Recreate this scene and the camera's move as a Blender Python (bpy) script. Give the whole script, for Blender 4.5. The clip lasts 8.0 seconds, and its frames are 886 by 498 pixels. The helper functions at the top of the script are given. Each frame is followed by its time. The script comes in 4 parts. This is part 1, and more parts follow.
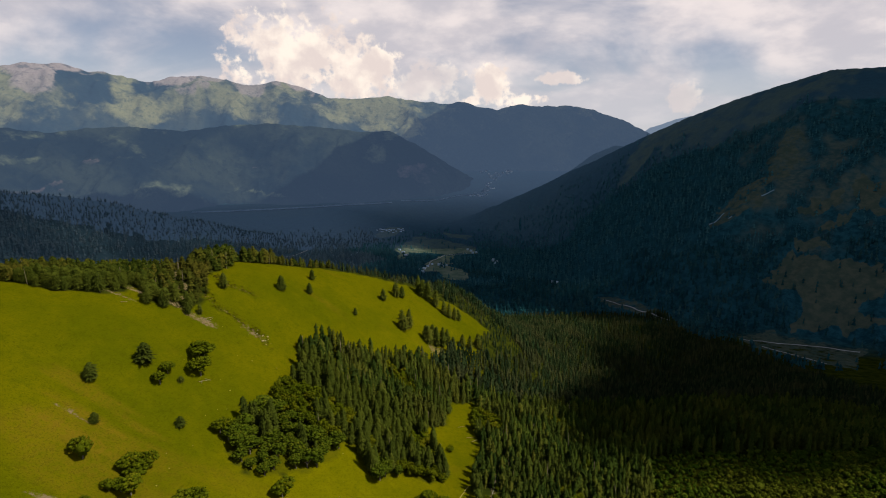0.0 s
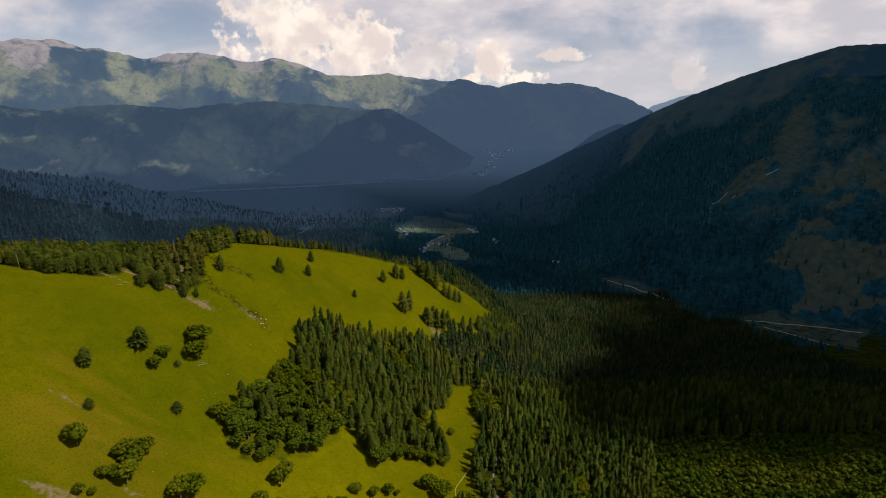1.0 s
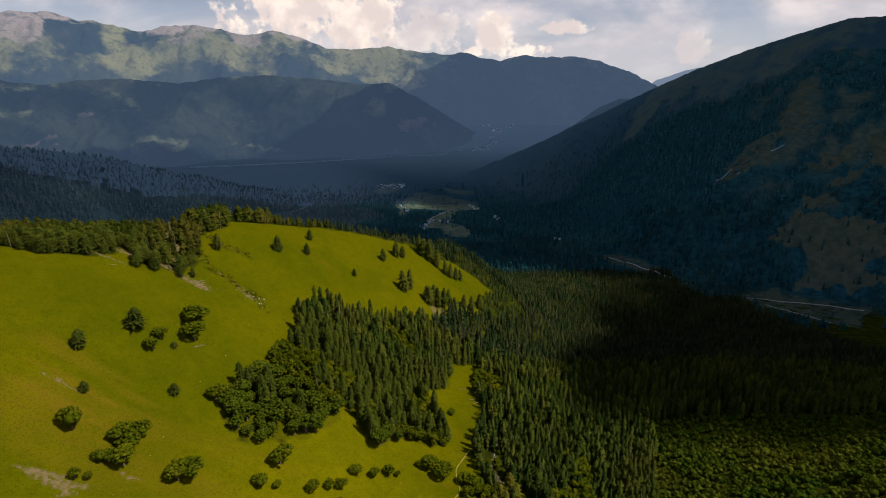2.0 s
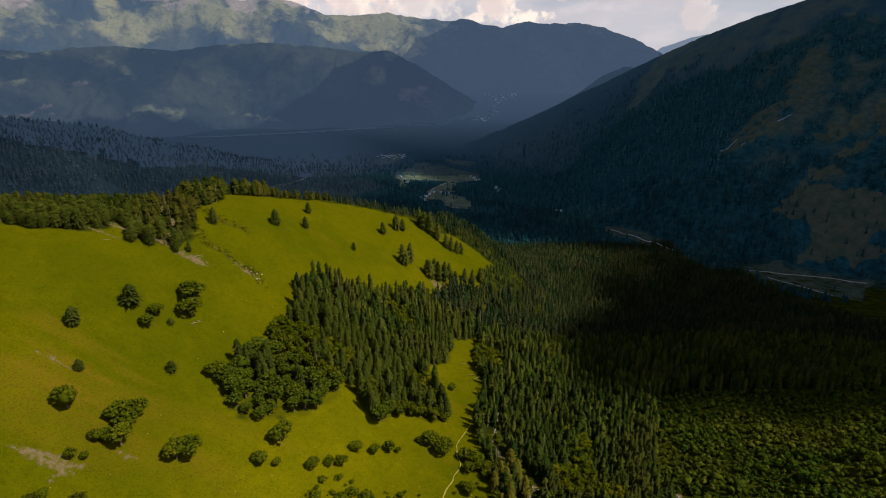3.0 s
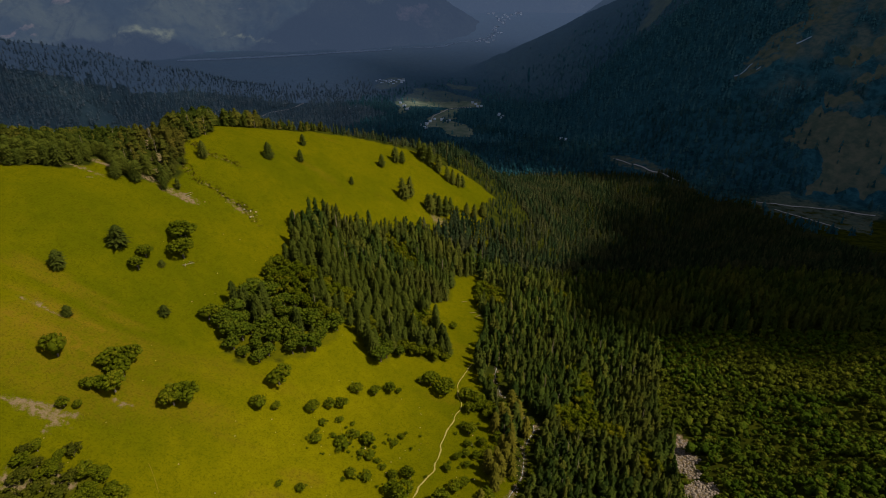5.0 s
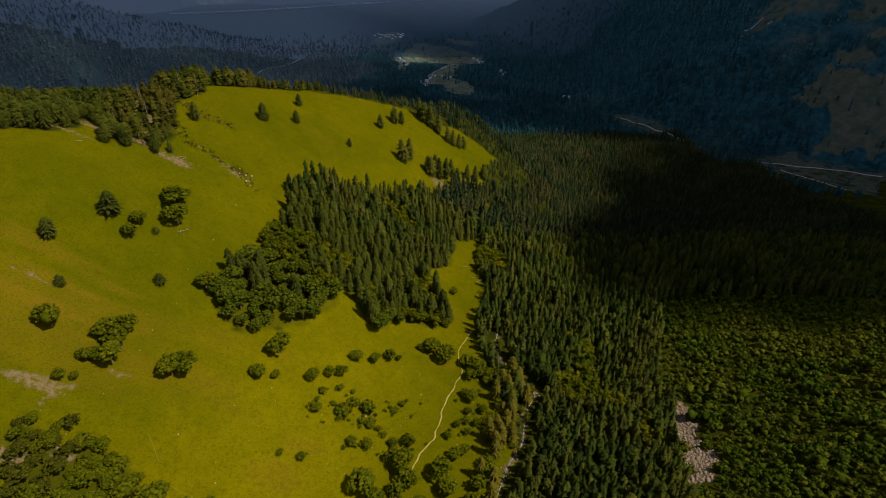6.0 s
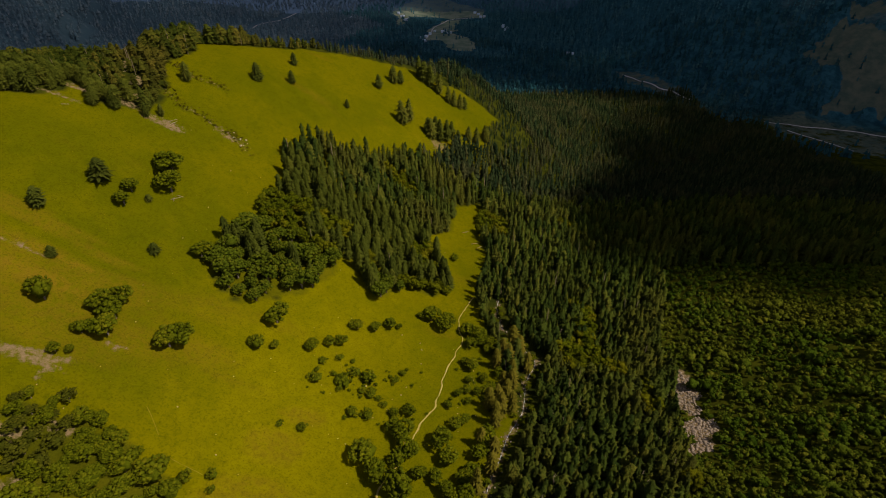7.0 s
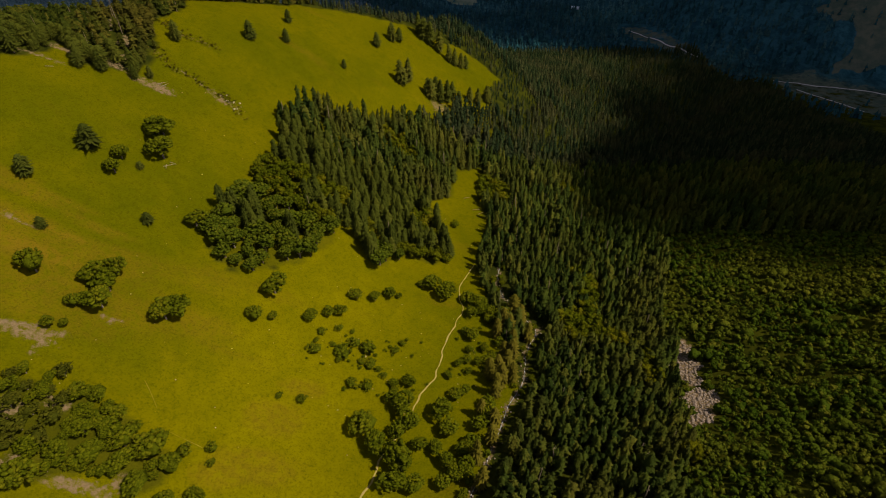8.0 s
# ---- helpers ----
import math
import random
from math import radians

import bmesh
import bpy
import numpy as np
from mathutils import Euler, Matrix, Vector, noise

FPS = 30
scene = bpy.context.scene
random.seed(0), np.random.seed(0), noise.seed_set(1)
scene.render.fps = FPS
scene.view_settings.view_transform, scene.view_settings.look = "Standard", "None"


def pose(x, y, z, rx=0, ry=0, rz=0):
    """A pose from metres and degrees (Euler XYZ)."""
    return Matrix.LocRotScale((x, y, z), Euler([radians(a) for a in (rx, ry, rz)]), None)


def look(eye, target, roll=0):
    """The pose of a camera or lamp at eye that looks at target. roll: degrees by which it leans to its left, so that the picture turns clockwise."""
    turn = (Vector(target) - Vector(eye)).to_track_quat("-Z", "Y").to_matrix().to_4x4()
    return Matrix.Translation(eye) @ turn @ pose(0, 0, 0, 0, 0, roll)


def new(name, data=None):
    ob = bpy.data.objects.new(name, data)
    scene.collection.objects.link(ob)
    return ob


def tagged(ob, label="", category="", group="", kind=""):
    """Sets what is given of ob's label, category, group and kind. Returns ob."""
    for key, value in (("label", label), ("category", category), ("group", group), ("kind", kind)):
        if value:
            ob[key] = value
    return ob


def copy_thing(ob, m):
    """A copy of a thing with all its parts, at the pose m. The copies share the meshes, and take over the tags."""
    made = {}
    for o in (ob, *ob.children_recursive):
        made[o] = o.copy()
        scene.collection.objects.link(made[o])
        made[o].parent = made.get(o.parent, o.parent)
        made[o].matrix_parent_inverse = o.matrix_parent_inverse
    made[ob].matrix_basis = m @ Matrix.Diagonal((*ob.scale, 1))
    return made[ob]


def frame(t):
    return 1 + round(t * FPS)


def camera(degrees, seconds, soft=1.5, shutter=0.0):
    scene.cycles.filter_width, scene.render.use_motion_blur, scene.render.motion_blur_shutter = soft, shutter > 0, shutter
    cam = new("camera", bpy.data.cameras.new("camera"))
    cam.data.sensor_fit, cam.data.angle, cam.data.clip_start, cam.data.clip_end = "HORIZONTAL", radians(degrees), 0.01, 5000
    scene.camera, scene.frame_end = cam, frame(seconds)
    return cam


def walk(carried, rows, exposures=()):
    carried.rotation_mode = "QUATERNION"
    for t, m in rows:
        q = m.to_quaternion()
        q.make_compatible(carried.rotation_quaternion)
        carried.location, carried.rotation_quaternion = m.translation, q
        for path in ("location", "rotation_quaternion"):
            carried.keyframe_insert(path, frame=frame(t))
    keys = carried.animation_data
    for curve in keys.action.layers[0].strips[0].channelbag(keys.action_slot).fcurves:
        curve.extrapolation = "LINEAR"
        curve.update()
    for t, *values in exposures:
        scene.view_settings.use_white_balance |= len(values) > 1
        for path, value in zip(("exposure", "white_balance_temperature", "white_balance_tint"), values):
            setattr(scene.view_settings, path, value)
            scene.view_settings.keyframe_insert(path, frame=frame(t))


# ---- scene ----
cam = camera(77.31, 8.0, 1.0)
PATH = [
    (0.0, pose(0.00, 0.00, 300.00, 79.000, 0, 0.000)),
    (0.5, pose(0.04, 4.93, 300.21, 78.001, 0, 0.046)),
    (1.0, pose(0.09, 9.86, 300.42, 76.825, 0, 0.071)),
    (1.5, pose(0.19, 14.76, 300.66, 75.627, 0, 0.109)),
    (3.0, pose(0.13, 29.71, 301.27, 71.319, 0, 0.228)),
    (3.5, pose(-0.01, 34.83, 301.50, 69.536, 0, 0.243)),
    (4.0, pose(-0.01, 39.95, 301.88, 67.748, 0, 0.272)),
    (4.5, pose(-0.04, 44.94, 302.26, 65.877, 0, 0.301)),
    (6.0, pose(-0.38, 60.09, 303.31, 59.591, 0, 0.365)),
    (6.5, pose(-0.61, 65.01, 303.68, 57.548, 0, 0.367)),
    (7.0, pose(-0.71, 70.08, 304.09, 55.397, 0, 0.378)),
    (7.5, pose(-0.68, 75.13, 304.44, 53.243, 0, 0.399)),
    (8.0, pose(-0.69, 80.00, 304.71, 51.197, 0, 0.431)),
]
walk(cam, PATH, ((0.0, 0.2, 6350.0, 10.0), (1.5, 0.2, 6350.0, 11.0), (4.5, 0.2, 6450.0, 16.0), (8.0, 0.25, 6900.0, 23.0)))

# ---------------------------------------------------------------- light
SUN_TURN, SUN_HIGH = 104.0, 52.0  # compass bearing from the line of flight, and height, in degrees
sun_way = Vector((math.sin(radians(SUN_TURN)) * math.cos(radians(SUN_HIGH)), math.cos(radians(SUN_TURN)) * math.cos(radians(SUN_HIGH)), math.sin(radians(SUN_HIGH))))
sun_data = bpy.data.lights.new("sun", "SUN")
sun_data.energy, sun_data.angle, sun_data.color = 3.7, radians(0.5), (1.0, 0.93, 0.80)
sun = new("sun", sun_data)
sun.matrix_world = look(sun_way * 3000, (0, 0, 0))


class Nodes:
    """Short hand for building a node tree."""

    def __init__(self, tree):
        self.tree = tree
        tree.nodes.clear()

    def add(self, kind, inputs=None, operation=None, attribute=None):
        node = self.tree.nodes.new(kind)
        if operation:
            node.operation = operation
        if attribute:
            node.attribute_name = attribute
        for key, value in (inputs or {}).items():
            self.put(node.inputs[key], value)
        return node

    def put(self, socket, value):
        if isinstance(value, bpy.types.NodeSocket):
            self.tree.links.new(value, socket)
        else:
            socket.default_value = value

    def math(self, operation, a, b=0.0, c=0.0):
        return self.add("ShaderNodeMath", {0: a, 1: b, 2: c}, operation).outputs[0]

    def mix(self, factor, a, b, blend="MIX"):
        node = self.add("ShaderNodeMix")
        node.data_type, node.blend_type = "RGBA", blend
        self.put(node.inputs[0], factor)
        self.put(node.inputs[6], a)
        self.put(node.inputs[7], b)
        return node.outputs[2]

    def noise(self, vector, scale, detail=4.0, rough=0.55, warp=0.0):
        return self.add("ShaderNodeTexNoise", {"Vector": vector, "Scale": scale, "Detail": detail, "Roughness": rough, "Distortion": warp}).outputs[0]

    def span(self, value, a, b, low=0.0, high=1.0):
        node = self.add("ShaderNodeMapRange", {0: value, 1: a, 2: b, 3: low, 4: high})
        node.interpolation_type = "SMOOTHSTEP"
        return node.outputs[0]


def rgb(r, g, b):
    return (r, g, b, 1.0)


world = bpy.data.worlds.new("sky")
scene.world = world
world.use_nodes = True
n = Nodes(world.node_tree)
sky = n.add("ShaderNodeTexSky")
sky.sky_type, sky.sun_disc = "NISHITA", False
sky.sun_elevation, sky.sun_rotation = radians(SUN_HIGH), radians(SUN_TURN)
sky.altitude, sky.air_density, sky.dust_density = 1800.0, 1.0, 1.6
way = n.add("ShaderNodeTexCoord").outputs["Generated"]
axes = n.add("ShaderNodeSeparateXYZ", {0: way})
up = n.math("MAXIMUM", axes.outputs[2], 0.0)
flat = n.math("ADD", up, 0.34)
deck = n.add("ShaderNodeCombineXYZ", {0: n.math("DIVIDE", axes.outputs[0], flat), 1: n.math("DIVIDE", axes.outputs[1], flat), 2: 3.7}).outputs[0]
veil = n.span(n.noise(deck, 1.75, 6.5, 0.52, 0.4), 0.34, 0.56, 0.28, 1.0)
shade = n.span(n.noise(deck, 4.2, 6.0, 0.55), 0.36, 0.64)
blue = n.mix(1.0, sky.outputs[0], rgb(0.066, 0.065, 0.066), "MULTIPLY")
grey = n.mix(shade, rgb(0.55, 0.51, 0.53), rgb(0.82, 0.72, 0.68))
# The veil thins out to open blue overhead.
veil = n.math("MULTIPLY", veil, n.span(up, 0.25, 0.45, 0.92, 0.12))
sheet = n.mix(veil, blue, grey)
# Haze-white rim of the sky above the ranges.
sheet = n.mix(n.span(up, 0.02, 0.16, 0.75, 0.0), sheet, rgb(0.50, 0.50, 0.53))
# Sunlit heaps of cumulus over the ranges: bearing east of the line of flight, height, half width, half height (degrees), density.
heaps = 0.0
lumpy = n.noise(way, 19.0, 7.0, 0.50)
crisp = n.noise(way, 60.0, 5.0, 0.55)
for bearing, high, wide, tall, dense in ((-14.4, 8.2, 5.0, 3.2, 1.0), (-8.3, 6.8, 3.6, 2.8, 1.0), (4.6, 5.5, 1.9, 1.9, 1.0), (7.4, 4.1, 2.6, 0.9, 1.0), (11.2, 6.0, 2.5, 0.5, 0.8), (22.9, 4.0, 1.2, 1.1, 0.45), (-1.9, 5.5, 3.5, 1.8, 0.5), (2.9, 3.9, 0.9, 0.6, 1.0)):
    c = Vector((math.sin(radians(bearing)), math.cos(radians(bearing)), 0))
    across = n.add("ShaderNodeVectorMath", {0: way, 1: Vector((c.y, -c.x, 0))}, operation="DOT_PRODUCT").outputs["Value"]
    dx = n.math("DIVIDE", across, math.sin(radians(wide)))
    dz = n.math("DIVIDE", n.math("SUBTRACT", axes.outputs[2], math.sin(radians(high))), math.sin(radians(tall)))
    r = n.math("SQRT", n.math("ADD", n.math("MULTIPLY", dx, dx), n.math("MULTIPLY", dz, dz)))
    r = n.math("ADD", r, n.math("MULTIPLY", n.math("SUBTRACT", lumpy, 0.5), 2.3))
    r = n.math("ADD", r, n.math("MULTIPLY", n.math("SUBTRACT", crisp, 0.5), 2.4))
    heaps = n.math("MAXIMUM", heaps, n.math("MULTIPLY", n.span(r, 1.20, 0.62, 0.0, dense), n.span(axes.outputs[1], 0.0, 0.2)))
bright = n.span(n.noise(n.add("ShaderNodeVectorMath", {0: way, 1: Vector((0.012, 0.0, 0.012))}, operation="ADD").outputs[0], 19.0, 7.0, 0.52), 0.38, 0.60)
sheet = n.mix(heaps, sheet, n.mix(bright, rgb(0.72, 0.61, 0.56), rgb(0.95, 0.82, 0.70)))
back = n.add("ShaderNodeBackground", {0: sheet, 1: 1.0})
n.add("ShaderNodeOutputWorld", {0: back.outputs[0]})


# ---------------------------------------------------------------- materials
def material(name):
    m = bpy.data.materials.new(name)
    m.use_nodes = True
    return m, Nodes(m.node_tree)


def finish(n, colour, rough=0.9, bump=None, strength=0.5, distance=0.3, glow=None, gloss=0.25):
    b = n.add("ShaderNodeBsdfPrincipled", {"Base Color": colour, "Roughness": rough, "Specular IOR Level": gloss})
    if bump is not None:
        n.put(b.inputs["Normal"], n.add("ShaderNodeBump", {"Height": bump, "Strength": strength, "Distance": distance}).outputs[0])
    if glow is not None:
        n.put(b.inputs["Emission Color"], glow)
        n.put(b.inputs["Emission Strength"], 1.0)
    n.add("ShaderNodeOutputMaterial", {0: b.outputs[0]})


def place(n):
    return n.add("ShaderNodeTexCoord").outputs["Object"]


def layer(n, name):
    return n.add("ShaderNodeAttribute", attribute=name).outputs["Fac"]


def ground_material():
    m, n = material("meadow_and_forest_floor")
    p = place(n)
    broad, middle, fine = n.noise(p, 0.012, 4, 0.6), n.noise(p, 0.07, 4, 0.6), n.noise(p, 0.9, 3, 0.7)
    tuft, blade = n.noise(p, 0.28, 4, 0.65), n.noise(p, 2.2, 2, 0.7)
    grass = n.mix(n.span(broad, 0.36, 0.64), rgb(0.074, 0.080, 0.0006), rgb(0.103, 0.098, 0.0006))
    grass = n.mix(n.span(middle, 0.46, 0.72, 0.0, 0.40), grass, rgb(0.124, 0.114, 0.0010))
    grass = n.mix(n.span(n.noise(p, 0.11, 4, 0.6), 0.50, 0.72, 0.0, 0.4), grass, rgb(0.058, 0.070, 0.0006))
    grass = n.mix(n.math("MULTIPLY", layer(n, "ripe"), n.span(middle, 0.2, 0.8, 0.45, 0.9)), grass, rgb(0.200, 0.174, 0.0006))
    grass = n.mix(n.math("MULTIPLY", layer(n, "dry"), n.span(tuft, 0.35, 0.65, 0.15, 0.58)), grass, rgb(0.160, 0.108, 0.006))
    grass = n.mix(n.span(tuft, 0.42, 0.70, 0.0, 0.55), grass, n.mix(0.55, grass, rgb(0.030, 0.040, 0.0005)))
    grass = n.mix(n.span(fine, 0.45, 0.72, 0.0, 0.75), grass, n.mix(0.6, grass, rgb(0.026, 0.034, 0.0005)))
    grass = n.mix(n.math("MULTIPLY", n.span(n.noise(p, 0.55, 3, 0.7), 0.60, 0.68), n.span(middle, 0.52, 0.66, 0.0, 0.5)), grass, rgb(0.040, 0.036, 0.002))
    grass = n.mix(n.math("MULTIPLY", n.span(blade, 0.62, 0.74), n.span(tuft, 0.45, 0.6, 0.0, 0.55)), grass, rgb(0.30, 0.24, 0.010))
    litter = n.mix(n.span(middle, 0.35, 0.65), rgb(0.016, 0.022, 0.003), rgb(0.040, 0.046, 0.004))
    earth = n.mix(fine, rgb(0.095, 0.068, 0.032), rgb(0.235, 0.172, 0.086))
    # Alpine and canopy colours are blued to carry the distance haze.
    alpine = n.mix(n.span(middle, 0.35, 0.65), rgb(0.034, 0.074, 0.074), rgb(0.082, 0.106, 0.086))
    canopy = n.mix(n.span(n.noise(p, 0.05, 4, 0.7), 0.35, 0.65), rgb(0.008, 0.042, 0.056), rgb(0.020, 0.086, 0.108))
    # Western woods paled towards blue-grey as haze; the noise adds pale bare speckles.
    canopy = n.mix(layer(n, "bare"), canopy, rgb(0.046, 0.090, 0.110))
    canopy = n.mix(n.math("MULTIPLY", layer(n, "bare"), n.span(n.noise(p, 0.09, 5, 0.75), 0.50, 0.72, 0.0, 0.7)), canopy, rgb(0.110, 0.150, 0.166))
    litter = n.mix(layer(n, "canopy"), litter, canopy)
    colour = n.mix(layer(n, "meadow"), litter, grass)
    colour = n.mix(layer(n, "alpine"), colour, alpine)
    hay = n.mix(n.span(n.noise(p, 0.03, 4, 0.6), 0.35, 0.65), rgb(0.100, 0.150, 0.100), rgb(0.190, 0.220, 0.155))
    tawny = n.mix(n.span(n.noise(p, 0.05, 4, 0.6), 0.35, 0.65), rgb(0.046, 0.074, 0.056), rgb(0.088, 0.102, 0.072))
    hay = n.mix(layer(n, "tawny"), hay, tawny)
    colour = n.mix(n.span(n.math("ADD", layer(n, "pasture"), n.math("MULTIPLY", n.math("SUBTRACT", n.noise(p, 0.045, 5, 0.75), 0.5), 1.6)), 0.42, 0.68), colour, hay)
    colour = n.mix(n.span(n.math("ADD", layer(n, "earth"), n.math("MULTIPLY", n.math("SUBTRACT", n.noise(p, 0.33, 5, 0.75), 0.5), 1.9)), 0.32, 0.72), colour, earth)
    finish(n, colour, 0.95, n.math("ADD", tuft, fine), 0.6, 0.35, gloss=0.0)
    return m


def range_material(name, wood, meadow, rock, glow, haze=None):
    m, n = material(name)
    # Blue distance haze is put into the emission of the ranges.
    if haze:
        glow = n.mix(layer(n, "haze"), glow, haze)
    p = place(n)
    broad, middle, fine = n.noise(p, 0.0022, 5, 0.6), n.noise(p, 0.009, 5, 0.62), n.noise(p, 0.06, 4, 0.7)
    colour = n.mix(n.span(n.math("ADD", layer(n, "alpine"), n.math("MULTIPLY", n.math("SUBTRACT", middle, 0.5), 1.7)), 0.15, 0.85), wood, meadow)
    colour = n.mix(n.span(n.math("ADD", layer(n, "rock"), n.math("MULTIPLY", n.math("SUBTRACT", middle, 0.5), 1.2)), 0.4, 0.9), colour, rock)
    colour = n.mix(n.span(broad, 0.42, 0.62, 0.0, 0.35), colour, n.mix(0.5, wood, meadow))
    colour = n.mix(n.span(n.noise(p, 0.02, 5, 0.65), 0.50, 0.66, 0.0, 0.55), colour, wood)
    colour = n.mix(n.span(fine, 0.35, 0.7, 0.0, 0.4), colour, n.mix(0.5, colour, rgb(0.01, 0.012, 0.010)))
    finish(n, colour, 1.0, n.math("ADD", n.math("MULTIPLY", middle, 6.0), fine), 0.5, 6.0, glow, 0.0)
    return m


def leaf_material(name, dark, light, warm):
    """Foliage: varied from tree to tree and from clump to clump."""
    m, n = material(name)
    p = place(n)
    tint = layer(n, "tint")
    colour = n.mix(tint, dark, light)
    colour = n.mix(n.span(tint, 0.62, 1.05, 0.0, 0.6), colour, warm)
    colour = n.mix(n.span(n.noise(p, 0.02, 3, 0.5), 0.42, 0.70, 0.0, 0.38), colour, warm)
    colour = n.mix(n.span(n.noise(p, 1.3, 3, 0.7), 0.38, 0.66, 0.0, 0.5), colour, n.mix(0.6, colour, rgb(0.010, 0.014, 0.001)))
    finish(n, colour, 0.85, n.math("ADD", n.noise(p, 1.0, 4, 0.75), n.math("MULTIPLY", n.noise(p, 3.2, 2, 0.7), 0.4)), 1.0, 1.1, gloss=0.0)
    return m


def plain_material(name, one, two, scale, rough=0.85, metallic=False):
    m, n = material(name)
    finish(n, n.mix(n.noise(place(n), scale, 4, 0.65), one, two), rough, n.noise(place(n), scale * 4, 3, 0.6), 0.4, 0.1)
    return m


GROUND = ground_material()
# The three needle colours below are blued and paled to carry distance haze.
PALE_CONIFER = leaf_material("greyed_hazy_spruce_needles", rgb(0.066, 0.136, 0.170), rgb(0.140, 0.212, 0.244), rgb(0.180, 0.226, 0.236))
VALLEY_CONIFER = leaf_material("haze_blue_spruce_needles", rgb(0.014, 0.076, 0.098), rgb(0.044, 0.160, 0.190), rgb(0.066, 0.164, 0.150))
SHADY_CONIFER = leaf_material("haze_teal_spruce_needles", rgb(0.005, 0.036, 0.046), rgb(0.022, 0.110, 0.125), rgb(0.060, 0.120, 0.105))
CONIFER = leaf_material("spruce_needles", rgb(0.014, 0.027, 0.004), rgb(0.082, 0.098, 0.010), rgb(0.125, 0.088, 0.014))
OLIVE_CONIFER = leaf_material("olive_brown_spruce_needles", rgb(0.036, 0.038, 0.004), rgb(0.118, 0.108, 0.010), rgb(0.150, 0.108, 0.016))
SCRUB = leaf_material("hazel_scrub_leaves", rgb(0.021, 0.046, 0.003), rgb(0.090, 0.134, 0.009), rgb(0.138, 0.124, 0.011))
VALLEYSIDE = leaf_material("deep_green_spruce_needles", rgb(0.011, 0.026, 0.006), rgb(0.084, 0.115, 0.013), rgb(0.118, 0.102, 0.014))
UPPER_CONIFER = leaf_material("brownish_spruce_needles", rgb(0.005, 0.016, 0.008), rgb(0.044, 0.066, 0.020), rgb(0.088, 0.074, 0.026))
BROADLEAF = leaf_material("beech_leaves", rgb(0.036, 0.052, 0.002), rgb(0.106, 0.124, 0.004), rgb(0.134, 0.116, 0.005))
WOOD_LEAVES = leaf_material("dark_beech_leaves", rgb(0.026, 0.044, 0.003), rgb(0.082, 0.106, 0.006), rgb(0.102, 0.096, 0.006))
BROWN_LEAVES = leaf_material("brown_shrub_leaves", rgb(0.028, 0.036, 0.003), rgb(0.080, 0.084, 0.006), rgb(0.106, 0.086, 0.010))
SNAG = plain_material("weathered_grey_wood", rgb(0.13, 0.10, 0.06), rgb(0.24, 0.19, 0.12), 2.0)
BARK = plain_material("grey_brown_bark", rgb(0.09, 0.07, 0.05), rgb(0.20, 0.17, 0.13), 3.0)
# The last colour of each range is its painted blue haze, as glow.
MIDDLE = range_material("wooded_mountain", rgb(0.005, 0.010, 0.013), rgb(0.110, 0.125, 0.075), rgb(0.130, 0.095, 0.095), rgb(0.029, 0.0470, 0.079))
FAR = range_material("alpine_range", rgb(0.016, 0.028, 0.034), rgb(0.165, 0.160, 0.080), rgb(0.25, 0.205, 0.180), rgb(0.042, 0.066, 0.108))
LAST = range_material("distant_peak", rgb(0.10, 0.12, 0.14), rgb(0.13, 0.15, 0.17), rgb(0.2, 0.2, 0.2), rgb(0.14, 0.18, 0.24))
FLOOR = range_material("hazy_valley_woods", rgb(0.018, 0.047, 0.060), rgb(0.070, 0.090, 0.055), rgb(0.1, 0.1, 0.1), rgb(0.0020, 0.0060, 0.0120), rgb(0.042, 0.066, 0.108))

# ---------------------------------------------------------------- landforms
def hash_grid(i, j, seed):
    n = (i * 374761393 + j * 668265263 + seed * 1442695041).astype(np.int64) & 0xFFFFFFFF
    n = ((n ^ (n >> 13)) * 1274126177) & 0xFFFFFFFF
    return ((n ^ (n >> 16)) & 0xFFFF) / 65535.0


def value_noise(x, y, seed=0):
    x, y = np.asarray(x, float), np.asarray(y, float)
    i, j = np.floor(x).astype(np.int64), np.floor(y).astype(np.int64)
    u, v = x - i, y - j
    u, v = u * u * u * (u * (u * 6 - 15) + 10), v * v * v * (v * (v * 6 - 15) + 10)
    a, b = hash_grid(i, j, seed), hash_grid(i + 1, j, seed)
    c, d = hash_grid(i, j + 1, seed), hash_grid(i + 1, j + 1, seed)
    return (a * (1 - u) + b * u) * (1 - v) + (c * (1 - u) + d * u) * v


def fbm(x, y, octaves=4, seed=0):
    """Layered noise between -1 and 1."""
    total, size = 0.0, 1.0
    for k in range(octaves):
        total = total + size * (2 * value_noise(x * 2 ** k, y * 2 ** k, seed + 17 * k) - 1)
        size *= 0.5
    return total / 2


def ridged(x, y, octaves=4, seed=0):
    """Sharp-crested noise between 0 and 1."""
    total, size, norm = 0.0, 1.0, 0.0
    for k in range(octaves):
        total = total + size * (1 - np.abs(2 * value_noise(x * 2 ** k, y * 2 ** k, seed + 31 * k) - 1))
        norm, size = norm + size, size * 0.5
    return total / norm


def smooth_max(a, b, k):
    h = np.clip(0.5 + 0.5 * (a - b) / k, 0, 1)
    return b * (1 - h) + a * h + k * h * (1 - h)


def smoothstep(a, b, x):
    t = np.clip((x - a) / (b - a), 0, 1)
    return t * t * (3 - 2 * t)


